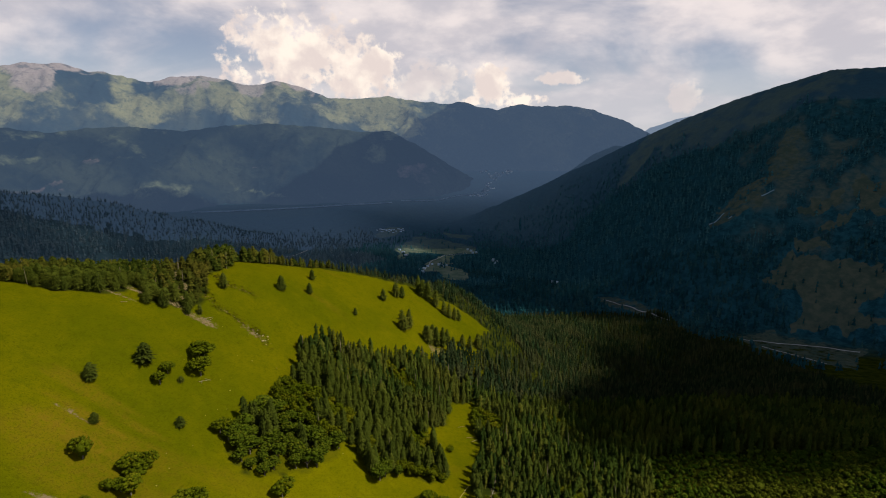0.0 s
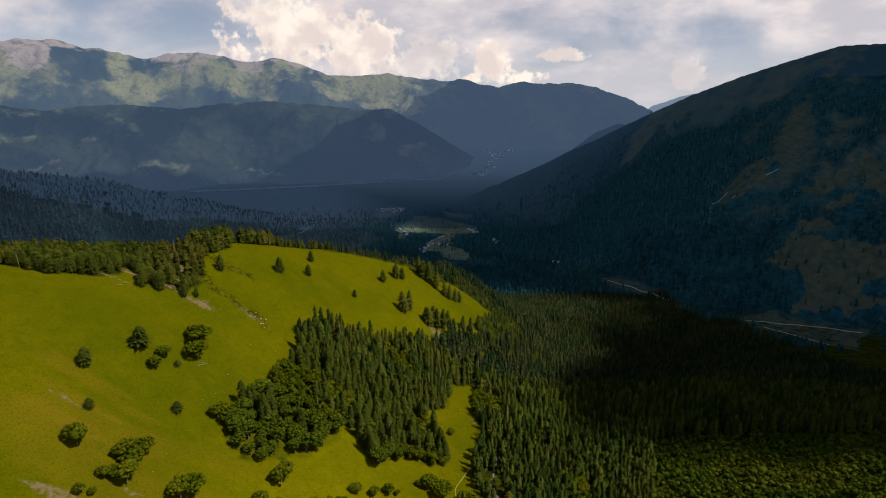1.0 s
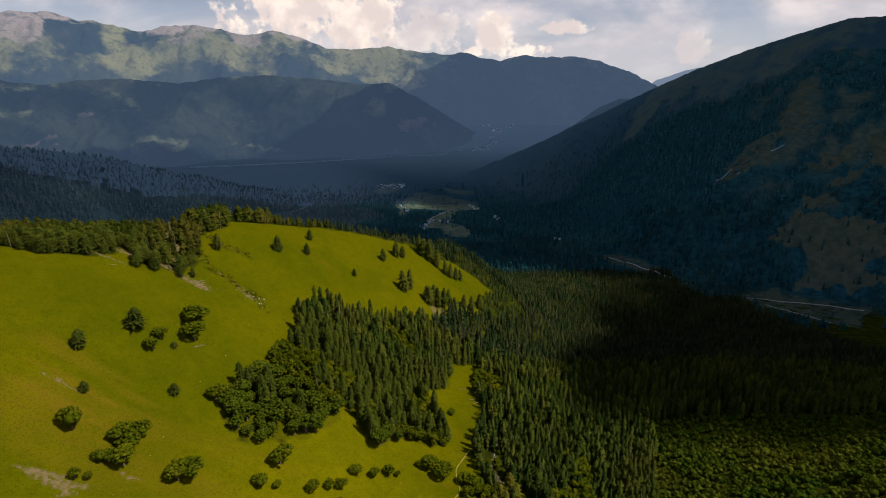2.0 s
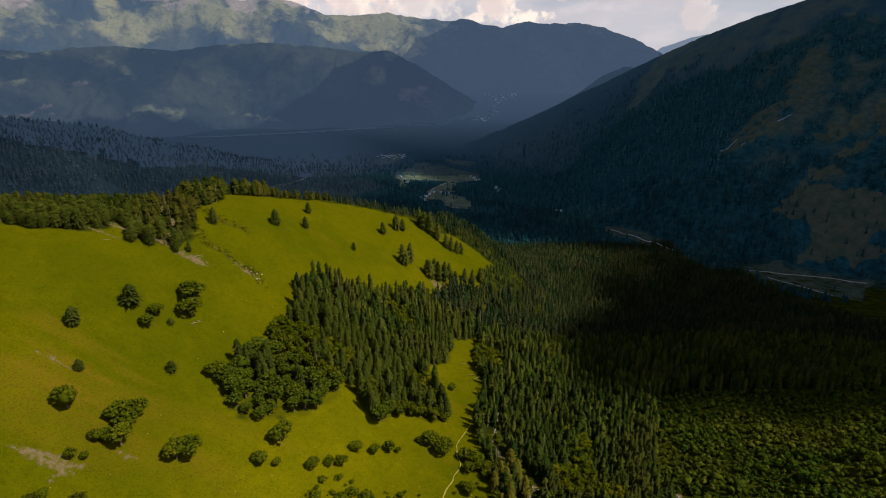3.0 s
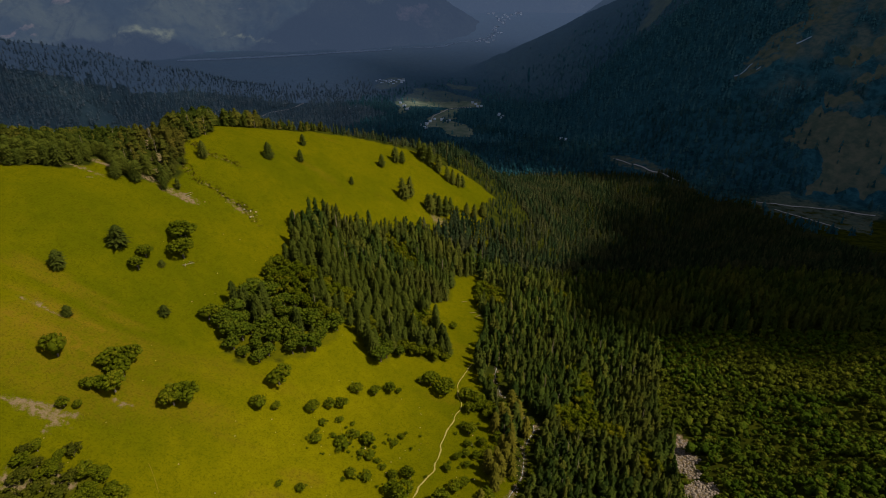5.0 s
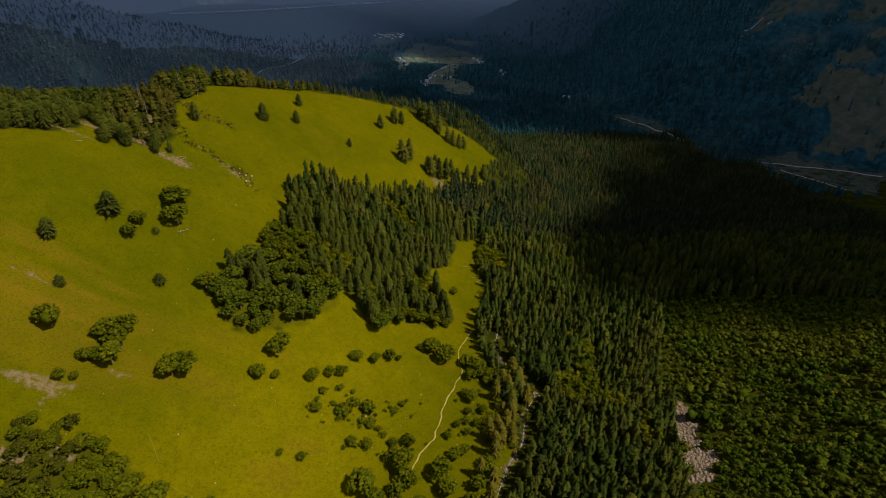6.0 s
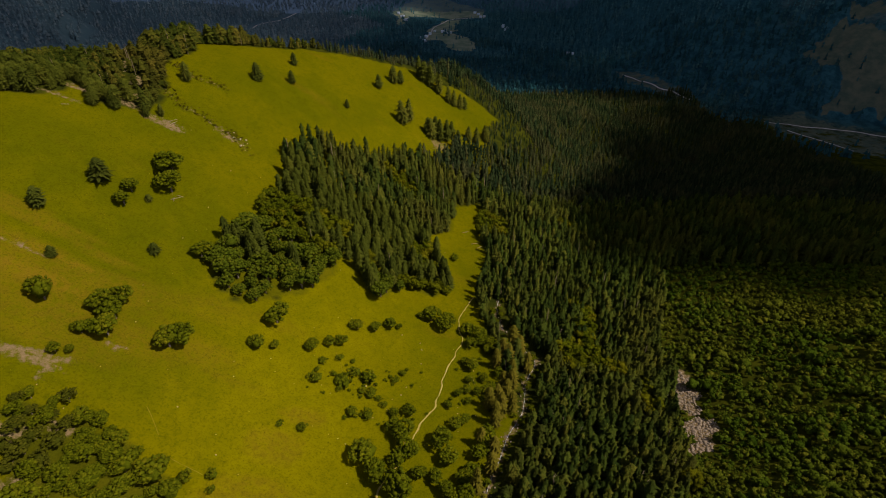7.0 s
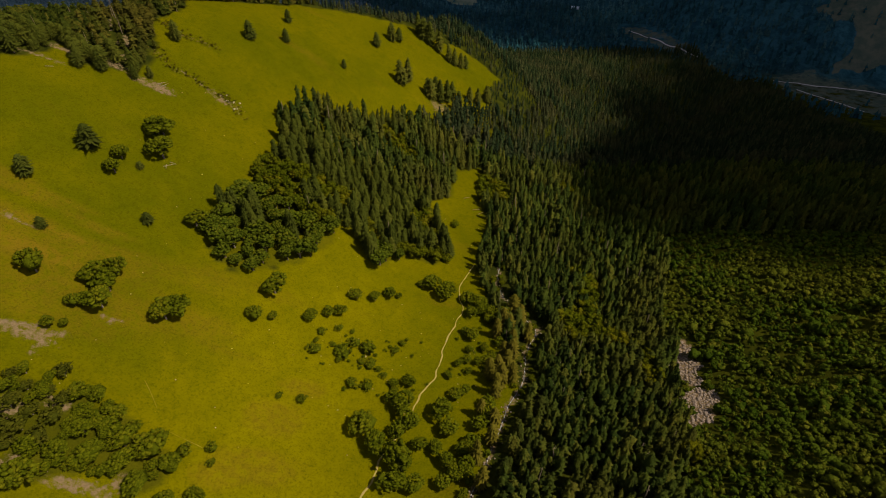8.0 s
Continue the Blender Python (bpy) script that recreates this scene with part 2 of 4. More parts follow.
def along(line, x, y):
    """Distance from a plan polyline of (x, y, z) corners, and the height of the line at the foot."""
    best, height = np.full(np.shape(x), 1e9), np.zeros(np.shape(x))
    for (ax, ay, az), (bx, by, bz) in zip(line[:-1], line[1:]):
        ex, ey = bx - ax, by - ay
        s = np.clip(((x - ax) * ex + (y - ay) * ey) / (ex * ex + ey * ey), 0, 1)
        d = np.hypot(x - ax - s * ex, y - ay - s * ey)
        near = d < best
        best, height = np.where(near, d, best), np.where(near, az + s * (bz - az), height)
    return best, height


# Swells of the spur and the hollow below it: rows from south to north, columns from west to east.
SWELL_X, SWELL_Y, SWELL_SIZE = (-380, -190, 0, 190, 380), (100, 290, 480, 670, 860, 1080), 160.0
SWELLS = (
    (47, 56, -110, 164, -28),
    (124, -85, 105, -174, 137),
    (38, 90, -90, 128, -74),
    (53, 97, -21, -48, 77),
    (-46, 15, 160, -61, -22),
    (24, 38, -38, 44, -2),
)


def spur(x, y):
    z = 79.2 + -0.0345 * x + -0.1727 * y
    z = np.minimum(z, 190 + 0.1 * (z - 190))
    for cy, row in zip(SWELL_Y, SWELLS):
        for cx, high in zip(SWELL_X, row):
            z = z + high * np.exp(-((x - cx) ** 2 + (y - cy) ** 2) / (2 * SWELL_SIZE ** 2))
    return z


def valley(x, y):
    r = np.hypot(x, y)
    z = -138 + 0.09 * np.maximum(r - 2450, 0) + 0.35 * np.clip(r - 3620, 0, 280) - 0.1 * np.maximum(r - 3900, 0)
    return z + 9 * fbm(x / 420, y / 420, 3, 5)


RIGHT_CREST = ((1876, 1727, 548), (1699, 1861, 545), (1521, 1984, 545), (1418, 2083, 549), (1325, 2190, 518), (1190, 2334, 464), (1045, 2468, 395), (934, 2555, 331), (835, 2631, 265), (602, 2755, 148), (420, 2819, 42), (279, 2836, -26))
SIDE_CREST = ((1261, 3179, 301), (1086, 3222, 263), (986, 3233, 273), (869, 3246, 221), (712, 3253, 114), (566, 3251, 25))
WEST_CREST = ((-1706, 1542, 146), (-1640, 1780, 141), (-1561, 1953, 115), (-1443, 2066, 96), (-1325, 2144, 62), (-1201, 2192, 21), (-1038, 2219, -24))


def flank(line, x, y, steep, rough, scale, seed, drawn=1.0):
    """A mountain side that falls from its crest, cut by gullies."""
    d, top = along(line, x + 40 * fbm(x / 300, y / 300, 2, seed), y + 40 * fbm(x / 300, y / 300, 2, seed + 3))
    d = np.sqrt(d * d + 3600) - 60
    u, v = -0.755 * x + 0.655 * y, 0.655 * x + 0.755 * y
    cut = ridged(u / scale, v / (scale * drawn), 4, seed) - 0.55
    return top - steep * d * (1 - 0.14 * np.minimum(d / 1200, 1)) + rough * cut * smoothstep(0, 260, d)


# The brow of the spur; behind it the ground drops away.
BROW = ((-520, 440), (-304, 452), (-274, 474), (-252, 505), (-236, 570), (-190, 639), (-154, 692), (-105, 723), (-45, 763), (45, 787), (150, 800))


def height(x, y):
    x, y = np.asarray(x, float), np.asarray(y, float)
    behind = np.maximum(0, y - np.interp(x, [p[0] for p in BROW], [p[1] for p in BROW]) - 10) * smoothstep(30, -60, x)
    z = smooth_max(spur(x, y) - 70 * (1 - np.exp(-behind / 150)), valley(x, y), 30)
    z = smooth_max(z, flank(RIGHT_CREST, x, y, 0.72, 105, 300, 11, 2.4), 40)
    z = smooth_max(z, flank(SIDE_CREST, x, y, 0.62, 50, 380, 23), 30)
    z = smooth_max(z, flank(WEST_CREST, x, y, 0.35, 34, 330, 37), 40)
    return z + 1.6 * fbm(x / 55, y / 55, 3, 2) + 0.35 * fbm(x / 9, y / 9, 2, 4)


# ---------------------------------------------------------------- plan of the cover
WOOD = [(-158, 359), (-140, 340), (-130, 335), (-116, 347), (-97, 364), (-84, 389), (-82, 414), (-65, 399), (-50, 386), (-31, 406), (-8, 411), (5, 424), (-2, 453), (-17, 487), (4, 511), (9, 554), (34, 577), (60, 600), (50, 690), (8, 660), (4, 639), (-18, 612), (-58, 575), (-91, 540), (-119, 524), (-133, 490), (-129, 467), (-131, 448), (-138, 417), (-151, 369)]
CLEARING_EAST = [(-6, 170), (12, 219), (21, 234), (30, 255), (34, 268), (48, 288), (40, 330), (30, 380), (23, 421), (32, 445), (36, 479), (30, 533), (39, 567), (34, 577), (60, 600), (50, 690), (46, 727), (69, 780)]
CREST_EDGE = [(45, 787), (13, 781), (-14, 761), (-45, 763), (-105, 723), (-154, 692), (-190, 639), (-229, 594), (-222, 567), (-230, 522), (-216, 492), (-217, 460), (-232, 451), (-247, 445), (-259, 459), (-274, 431), (-289, 422), (-304, 411)]
SCRUB_WEST = [(100, 0), (113, 211), (122, 240), (136, 265), (140, 297), (154, 341), (160, 377), (176, 416), (185, 480)]
STREAM = [(0, 170), (12, 219), (20, 233), (24, 244), (32, 263), (35, 275), (50, 302), (52, 328), (66, 353), (46, 373), (39, 402), (48, 450), (70, 520), (100, 620), (140, 760), (200, 950)]
TRAIL = [(21, 420), (9, 388), (11, 365), (2, 326), (-7, 299), (-16, 273), (-30, 242), (-41, 213), (-55, 180)]
TRACKS = ([(-150, 251), (-145, 246), (-141, 240), (-137, 235)], [(-131, 228), (-125, 226), (-119, 225), (-113, 223)], [(-72, 325), (-67, 316), (-64, 306)])
THICKET = [(-192, 229), (-187, 234), (-172, 230), (-164, 237), (-159, 230), (-149, 233), (-143, 224), (-127, 219), (-123, 210), (-125, 203), (-131, 196), (-144, 202), (-159, 198), (-162, 191), (-173, 190)]
GULLY = [(-227, 533), (-219, 527), (-211, 524), (-201, 527), (-186, 530)]
GULLY_LOW = [(-222, 495), (-213, 490), (-206, 482), (-194, 484), (-187, 481), (-178, 479), (-171, 480), (-164, 478), (-156, 470)]
RIVER = [(-1349, 2894), (-1161, 2946), (-944, 3028), (-716, 3118), (-473, 3209), (-280, 3263)]
RIVER_EAST = [(-284, 3309), (-167, 3333), (-47, 3287), (57, 3466), (239, 3557), (283, 3656), (309, 3709)]
ROADS = ([(448, 1508), (483, 1442), (509, 1384), (530, 1324), (556, 1285)], [(656, 1185), (702, 1155), (775, 1133), (831, 1109), (865, 1074)], [(678, 1133), (707, 1063), (730, 982)], [(-66, 1843), (-40, 2037), (13, 2147), (104, 2164)], [(-638, 1959), (-631, 2013), (-606, 2050), (-569, 2096), (-547, 2219)])
# Fields of the valley floor and pastures on the mountain flank, as plan outlines.
VALLEY_FIELDS = (
    [(-164, 2318), (-114, 2494), (-23, 2470), (69, 2364), (129, 2298), (122, 2178), (36, 2164), (-43, 2190), (-138, 2203)],
    [(-62, 1841), (-46, 2006), (-18, 2113), (40, 2131), (16, 1939), (89, 1758), (76, 1724), (25, 1728), (-31, 1839)],
    [(8, 2576), (120, 2513), (112, 2463), (36, 2491)],
    [(-313, 2519), (-259, 2666), (-199, 2675), (-218, 2570), (-268, 2484)],
    [(-192, 2311), (-167, 2294), (-135, 2087), (-155, 2058)],
)
FLANK_PASTURES = (
    [(809, 1334), (871, 1387), (932, 1385), (969, 1345), (1047, 1280), (1004, 1216), (945, 1182), (884, 1142), (841, 1200), (784, 1211), (844, 1251), (816, 1297)],
    [(933, 1453), (993, 1433), (992, 1384), (932, 1431)],
    [(1093, 1477), (1153, 1501), (1194, 1503), (1134, 1409), (1092, 1448)],
    [(1024, 1445), (1051, 1448), (1081, 1447), (1051, 1425)],
    [(986, 1530), (1006, 1539), (1070, 1527), (1030, 1512), (992, 1509)],
)
AVALANCHE_TRACK = [(1135, 1873), (1118, 1719), (953, 1590), (818, 1563), (767, 1597), (794, 1631), (882, 1677), (951, 1655)]
ROADSIDE = (
    [(447, 1533), (493, 1524), (567, 1311), (558, 1272), (503, 1328), (439, 1448)],
    [(668, 1193), (719, 1207), (771, 1167), (874, 1096), (763, 956), (729, 981), (666, 1134)],
)
SCREE_TRACKS = ([(772, 1600), (797, 1599), (825, 1617)], [(917, 1599), (954, 1596)], [(817, 1584), (839, 1584)])
# Plan ellipses: x, y and the two half widths.
EARTHS = (
    (-248, 508, 5, 11), (-235, 487, 5, 9), (-226, 470, 6, 5), (-211, 454, 12, 5), (-232, 458, 10, 5), (-202, 456, 9, 5), (-269, 438, 17, 3),
    (-261, 453, 11, 3), (-197, 253, 15, 4), (-190, 259, 10, 3), (-189, 247, 3, 3), (-172, 276, 5, 3), (-150, 194, 13, 4),
    (-137, 200, 5, 4), (-185, 218, 7, 6), (-172, 197, 6, 4), (-172, 226, 7, 3), (-170, 476, 9, 4), (-179, 479, 5, 3), (-10, 646, 9, 8), (-226, 312, 10, 3),
)

SCREES = (
    (157, 332, 8, 9), (154, 313, 10, 7), (151, 318, 6, 8), (150, 281, 10, 8), (146, 268, 5, 8), (138, 262, 4, 5), (152, 300, 5, 8),
)

DRYS = (
    (-232, 331, 23, 4), (-219, 335, 15, 3), (-221, 316, 22, 3), (-216, 298, 22, 4), (-196, 328, 15, 3), (-237, 338, 16, 3),
    (-85, 248, 13, 10), (-87, 220, 18, 9), (-78, 269, 10, 5), (-102, 211, 12, 5),
)


def inside(poly, x, y):
    """Whether places lie inside a plan polygon."""
    x, y = np.asarray(x, float), np.asarray(y, float)
    hit = np.zeros(x.shape, bool)
    for (ax, ay), (bx, by) in zip(poly, poly[1:] + poly[:1]):
        cross = (ay > y) != (by > y)
        hit ^= cross & (x < (bx - ax) * (y - ay) / ((by - ay) if by != ay else 1e-9) + ax)
    return hit


def off_line(line, x, y):
    return along([(a, b, 0) for a, b in line], x, y)[0]


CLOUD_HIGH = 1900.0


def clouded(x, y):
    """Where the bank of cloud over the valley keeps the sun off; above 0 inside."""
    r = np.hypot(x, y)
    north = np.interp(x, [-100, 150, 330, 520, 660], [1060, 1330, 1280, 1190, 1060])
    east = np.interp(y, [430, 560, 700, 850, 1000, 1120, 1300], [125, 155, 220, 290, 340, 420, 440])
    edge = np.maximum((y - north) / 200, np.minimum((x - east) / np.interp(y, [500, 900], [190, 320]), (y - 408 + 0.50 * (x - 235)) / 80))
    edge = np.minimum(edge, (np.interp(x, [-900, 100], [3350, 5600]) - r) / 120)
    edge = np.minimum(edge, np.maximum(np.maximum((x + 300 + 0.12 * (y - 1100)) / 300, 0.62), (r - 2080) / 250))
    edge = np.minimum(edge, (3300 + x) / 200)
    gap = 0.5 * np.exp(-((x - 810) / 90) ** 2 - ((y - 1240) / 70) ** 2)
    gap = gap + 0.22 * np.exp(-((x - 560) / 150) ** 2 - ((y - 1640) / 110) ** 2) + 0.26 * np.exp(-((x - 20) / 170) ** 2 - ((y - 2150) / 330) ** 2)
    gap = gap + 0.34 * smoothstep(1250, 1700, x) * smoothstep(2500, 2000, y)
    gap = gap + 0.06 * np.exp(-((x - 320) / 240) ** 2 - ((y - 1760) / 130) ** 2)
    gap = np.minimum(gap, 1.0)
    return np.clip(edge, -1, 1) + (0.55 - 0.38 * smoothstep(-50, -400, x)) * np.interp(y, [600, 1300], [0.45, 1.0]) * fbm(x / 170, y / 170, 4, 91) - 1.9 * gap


# The open meadow: its eastern edge, then the wooded crest, then far round to the west and south.
MEADOW = CLEARING_EAST + CREST_EDGE + [(-420, 400), (-520, 330), (-520, -100), (-60, -100), (-60, 150)]


def meadow_at(x, y):
    return inside(MEADOW, x, y) & ~inside(WOOD, x, y)


def scrub_at(x, y):
    """Low broadleaved scrub on the slope across the stream."""
    west = np.interp(y, [p[1] for p in SCRUB_WEST], [p[0] for p in SCRUB_WEST])
    return (x > west + 8 * fbm(x / 30, y / 30, 2, 8)) & (y < 462 - 0.16 * (x - 190) + 14 * fbm(x / 60, y / 60, 2, 9)) & (y > -50)


def alpine_at(x, y, z):
    """Pastures high on the mountain flanks and in the valley, between 0 and 1."""
    u, v = -0.755 * x + 0.655 * y, 0.655 * x + 0.755 * y
    d = fbm(u / 150, v / 620, 4, 51) + 0.4 * fbm(x / 45, y / 45, 3, 52)
    high = smoothstep(170, 330, 0.62 * z + 430 * d)
    return np.where(np.hypot(x, y) > 1000, high * smoothstep(200, 900, x), 0.0)


def ellipses(rows, x, y):
    best = np.zeros(np.shape(x))
    for cx, cy, rx, ry in rows:
        best = np.maximum(best, smoothstep(1.35, 0.75, np.hypot((x - cx) / rx, (y - cy) / ry)))
    return best


def fields_at(polygons, x, y, wander, seed):
    """Open land inside plan outlines with ragged edges, between 0 and 1."""
    x, y = x + wander * fbm(x / 60, y / 60, 4, seed), y + wander * fbm(x / 60, y / 60, 4, seed + 1)
    best = np.zeros(np.shape(x))
    for line in polygons:
        best = np.maximum(best, np.where(inside(line, x, y), 1.0, smoothstep(10, 0, off_line(line + line[:1], x, y))))
    return best


def pasture_at(x, y):
    valley_floor = np.maximum(fields_at(VALLEY_FIELDS, x, y, 26, 61), 0.62 * fields_at(ROADSIDE, x, y, 20, 65))
    return np.maximum(valley_floor, np.maximum(fields_at(FLANK_PASTURES, x, y, 62, 63), 0.62 * fields_at((AVALANCHE_TRACK,), x, y, 46, 67)))


def mesh_grid(name, X, Y, Z, mat, layers=()):
    """One sheet over a grid of places."""
    rows, cols = X.shape
    i = np.arange(rows * cols).reshape(rows, cols)
    quads = np.stack([i[:-1, :-1], i[:-1, 1:], i[1:, 1:], i[1:, :-1]], -1).reshape(-1, 4)
    me = bpy.data.meshes.new(name)
    fill_mesh(me, np.stack([X, Y, Z], -1).reshape(-1, 3), quads)
    for key, values in layers:
        me.attributes.new(key, "FLOAT", "POINT").data.foreach_set("value", np.ascontiguousarray(values, np.float32).ravel())
    me.materials.append(mat)
    return new(name, me)


def fill_mesh(me, verts, faces, smooth=True):
    """Puts vertices and faces (all with the same number of corners) into a mesh."""
    verts, faces = np.asarray(verts, np.float32), np.asarray(faces, np.int32)
    k = faces.shape[1]
    me.vertices.add(len(verts))
    me.vertices.foreach_set("co", verts.ravel())
    me.loops.add(faces.size)
    me.loops.foreach_set("vertex_index", faces.ravel())
    me.polygons.add(len(faces))
    me.polygons.foreach_set("loop_start", np.arange(0, faces.size, k, dtype=np.int32))
    if smooth:
        me.polygons.foreach_set("use_smooth", np.ones(len(faces), bool))
    me.update(calc_edges=True)


def steps(*spans):
    out = [spans[0][0]]
    for a, b, s in spans:
        out += list(np.linspace(a, b, max(2, int(abs(b - a) / s) + 1))[1:])
    return np.array(out)


# finer where the meadow lies
gx = steps((-6000, -3000, 120), (-3000, -1000, 45), (-1000, -420, 14), (-420, 480, 3.5), (480, 1300, 8), (1300, 1700, 16), (1700, 3000, 45), (3000, 6000, 120))
gy = steps((-2500, -400, 110), (-400, 140, 25), (140, 900, 3.5), (900, 2300, 10), (2300, 4000, 45), (4000, 6000, 150))
X, Y = np.meshgrid(gx, gy)
Z = height(X, Y)
meadow = meadow_at(X + 3 * fbm(X / 12, Y / 12, 2, 71), Y + 3 * fbm(X / 12, Y / 12, 2, 72)).astype(float)
bed = smoothstep(3.2, 0.6, off_line(STREAM, X, Y)) * smoothstep(480, 440, Y)
gully = np.maximum(smoothstep(5.5, 1.0, off_line(GULLY, X, Y)), smoothstep(5.0, 1.0, off_line(GULLY_LOW, X, Y)))
earth = np.maximum(np.maximum(np.maximum(0.66 * bed, 0.34 * gully), 0.8 * ellipses(SCREES, X, Y)), 0.54 * ellipses(EARTHS, X, Y))
dry = np.maximum(ellipses(DRYS, X + 10 * fbm(X / 20, Y / 20, 3, 65), Y), 0.0) + smoothstep(0.12, 0.6, fbm(X / 70, Y / 22, 3, 81) - 0.12 + 0.55 * np.exp(-((X + 215) / 45) ** 2 - ((Y - 290) / 50) ** 2))
# The canopy and bare layers mark where haze is put into the ground colour.
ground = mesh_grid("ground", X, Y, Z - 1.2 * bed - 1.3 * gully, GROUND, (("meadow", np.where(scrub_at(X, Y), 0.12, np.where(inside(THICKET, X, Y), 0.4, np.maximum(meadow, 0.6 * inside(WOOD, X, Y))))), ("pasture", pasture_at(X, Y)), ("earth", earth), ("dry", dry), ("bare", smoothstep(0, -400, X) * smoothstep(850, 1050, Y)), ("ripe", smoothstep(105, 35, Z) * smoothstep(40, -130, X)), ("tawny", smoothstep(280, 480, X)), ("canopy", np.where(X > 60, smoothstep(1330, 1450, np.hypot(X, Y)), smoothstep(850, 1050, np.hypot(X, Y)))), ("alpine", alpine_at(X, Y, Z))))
tagged(ground, "rolling ground of yellow-green meadow, forest floor and valley pasture", "ground", kind="structure")

# ---------------------------------------------------------------- far ranges
MIDDLE_CREST = ((-2685, 2618, 429), (-2340, 2994, 372), (-2176, 3140, 345), (-1931, 3319, 392), (-1589, 3507, 363), (-1379, 3605, 400), (-1154, 3694, 417), (-845, 3787, 398), (-552, 3841, 362), (-362, 3863, 374), (-170, 3856, 271), (62, 3830, 135), (253, 3772, 20))
FAR_CREST = ((-3204, 3160, 636), (-2772, 3621, 763), (-2661, 3716, 793), (-2542, 3810, 805), (-2413, 3893, 780), (-2245, 3992, 743), (-2059, 4080, 715), (-1959, 4129, 751), (-1788, 4206, 775), (-1608, 4267, 746), (-1422, 4332, 712), (-1264, 4381, 758), (-1105, 4424, 708), (-900, 4470, 640), (-730, 4511, 630), (-423, 4560, 655), (-199, 4586, 613), (164, 4597, 605), (436, 4579, 547), (613, 4559, 590), (789, 4532, 575), (916, 4498, 586), (1167, 4429, 539), (1367, 4350, 463), (1555, 4255, 360), (1820, 4061, 222))
LAST_CREST = ((1403, 4569, 248), (1645, 4509, 408), (1833, 4436, 484), (1997, 4365, 502), (2189, 4272, 485), (2497, 4076, 441))


def far_range(name, line, turns, reach, steep, rough, scale, seed, mat, label, treeline, rockline, bare=(), green=(), jag=6.0):
    az, r = np.meshgrid(np.radians(np.linspace(turns[0], turns[1], turns[2])), np.linspace(reach[0], reach[1], reach[2]))
    X, Y = r * np.sin(az), r * np.cos(az)
    d, top = along(line, X, Y)
    top = top + jag * (ridged(X / 150, Y / 150, 4, seed + 12) - 0.62) * 2
    wx, wy = X + 120 * fbm(X / 500, Y / 500, 3, seed + 1), Y + 120 * fbm(X / 500, Y / 500, 3, seed + 2)
    cut = ridged(wx / scale, wy / (scale * 1.7), 5, seed) - 0.55
    Z = top - steep * d * (1 + 0.25 * fbm(X / 700, Y / 700, 3, seed + 5)) + rough * cut * smoothstep(0, 180, d) + 7 * fbm(X / 40, Y / 40, 2, seed + 7)
    alpine = smoothstep(treeline - 200, treeline + 200, Z + 540 * fbm(X / 340, Y / 340, 5, seed + 9) - 190 * cut)
    rock = np.maximum(smoothstep(rockline - 90, rockline + 90, Z + 150 * cut + 190 * fbm(X / 160, Y / 160, 4, seed + 11)), 0.60 * ellipses(bare, X + 90 * cut, Z + 50 * fbm(X / 60, Z / 40, 3, 3)))
    alpine = np.maximum(alpine, 0.44 * ellipses(green, X + 90 * cut, Z + 50 * fbm(X / 60, Z / 40, 3, 4)))
    ob = mesh_grid(name, X, Y, Z, mat, (("alpine", alpine), ("rock", rock)))
    return tagged(ob, label, "mountain range", kind="structure")


def backdrop_valley():
    """The far floor of the valley and the low hill before the river, with the haze of distance put into its glow."""
    az, r = np.meshgrid(np.radians(np.linspace(-56, 40, 420)), np.concatenate([np.linspace(2250, 3400, 110), np.linspace(3420, 4300, 30)]))
    X, Y = r * np.sin(az), r * np.cos(az)
    Z = height(X, Y) + 2 * smoothstep(2250, 2330, r) - 6 * smoothstep(2300, 2250, r) + 4 * value_noise(X / 11, Y / 11, 6)
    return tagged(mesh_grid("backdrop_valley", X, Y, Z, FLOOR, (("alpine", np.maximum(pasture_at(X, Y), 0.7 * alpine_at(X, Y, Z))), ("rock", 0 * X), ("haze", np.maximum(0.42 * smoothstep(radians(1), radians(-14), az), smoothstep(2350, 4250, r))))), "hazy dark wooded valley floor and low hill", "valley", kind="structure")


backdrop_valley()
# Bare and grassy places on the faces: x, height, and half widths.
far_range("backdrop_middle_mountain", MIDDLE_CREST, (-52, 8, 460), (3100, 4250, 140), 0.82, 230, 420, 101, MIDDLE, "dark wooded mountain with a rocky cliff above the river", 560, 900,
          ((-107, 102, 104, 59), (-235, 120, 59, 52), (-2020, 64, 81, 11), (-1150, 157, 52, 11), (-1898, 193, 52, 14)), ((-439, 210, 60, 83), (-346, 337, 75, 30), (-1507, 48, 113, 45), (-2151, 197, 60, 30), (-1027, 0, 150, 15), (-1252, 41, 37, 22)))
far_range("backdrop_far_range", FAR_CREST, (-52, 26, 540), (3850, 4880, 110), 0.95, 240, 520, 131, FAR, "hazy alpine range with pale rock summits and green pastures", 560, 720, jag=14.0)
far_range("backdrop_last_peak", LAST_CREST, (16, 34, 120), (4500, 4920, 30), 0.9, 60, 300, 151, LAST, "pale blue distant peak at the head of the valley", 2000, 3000)


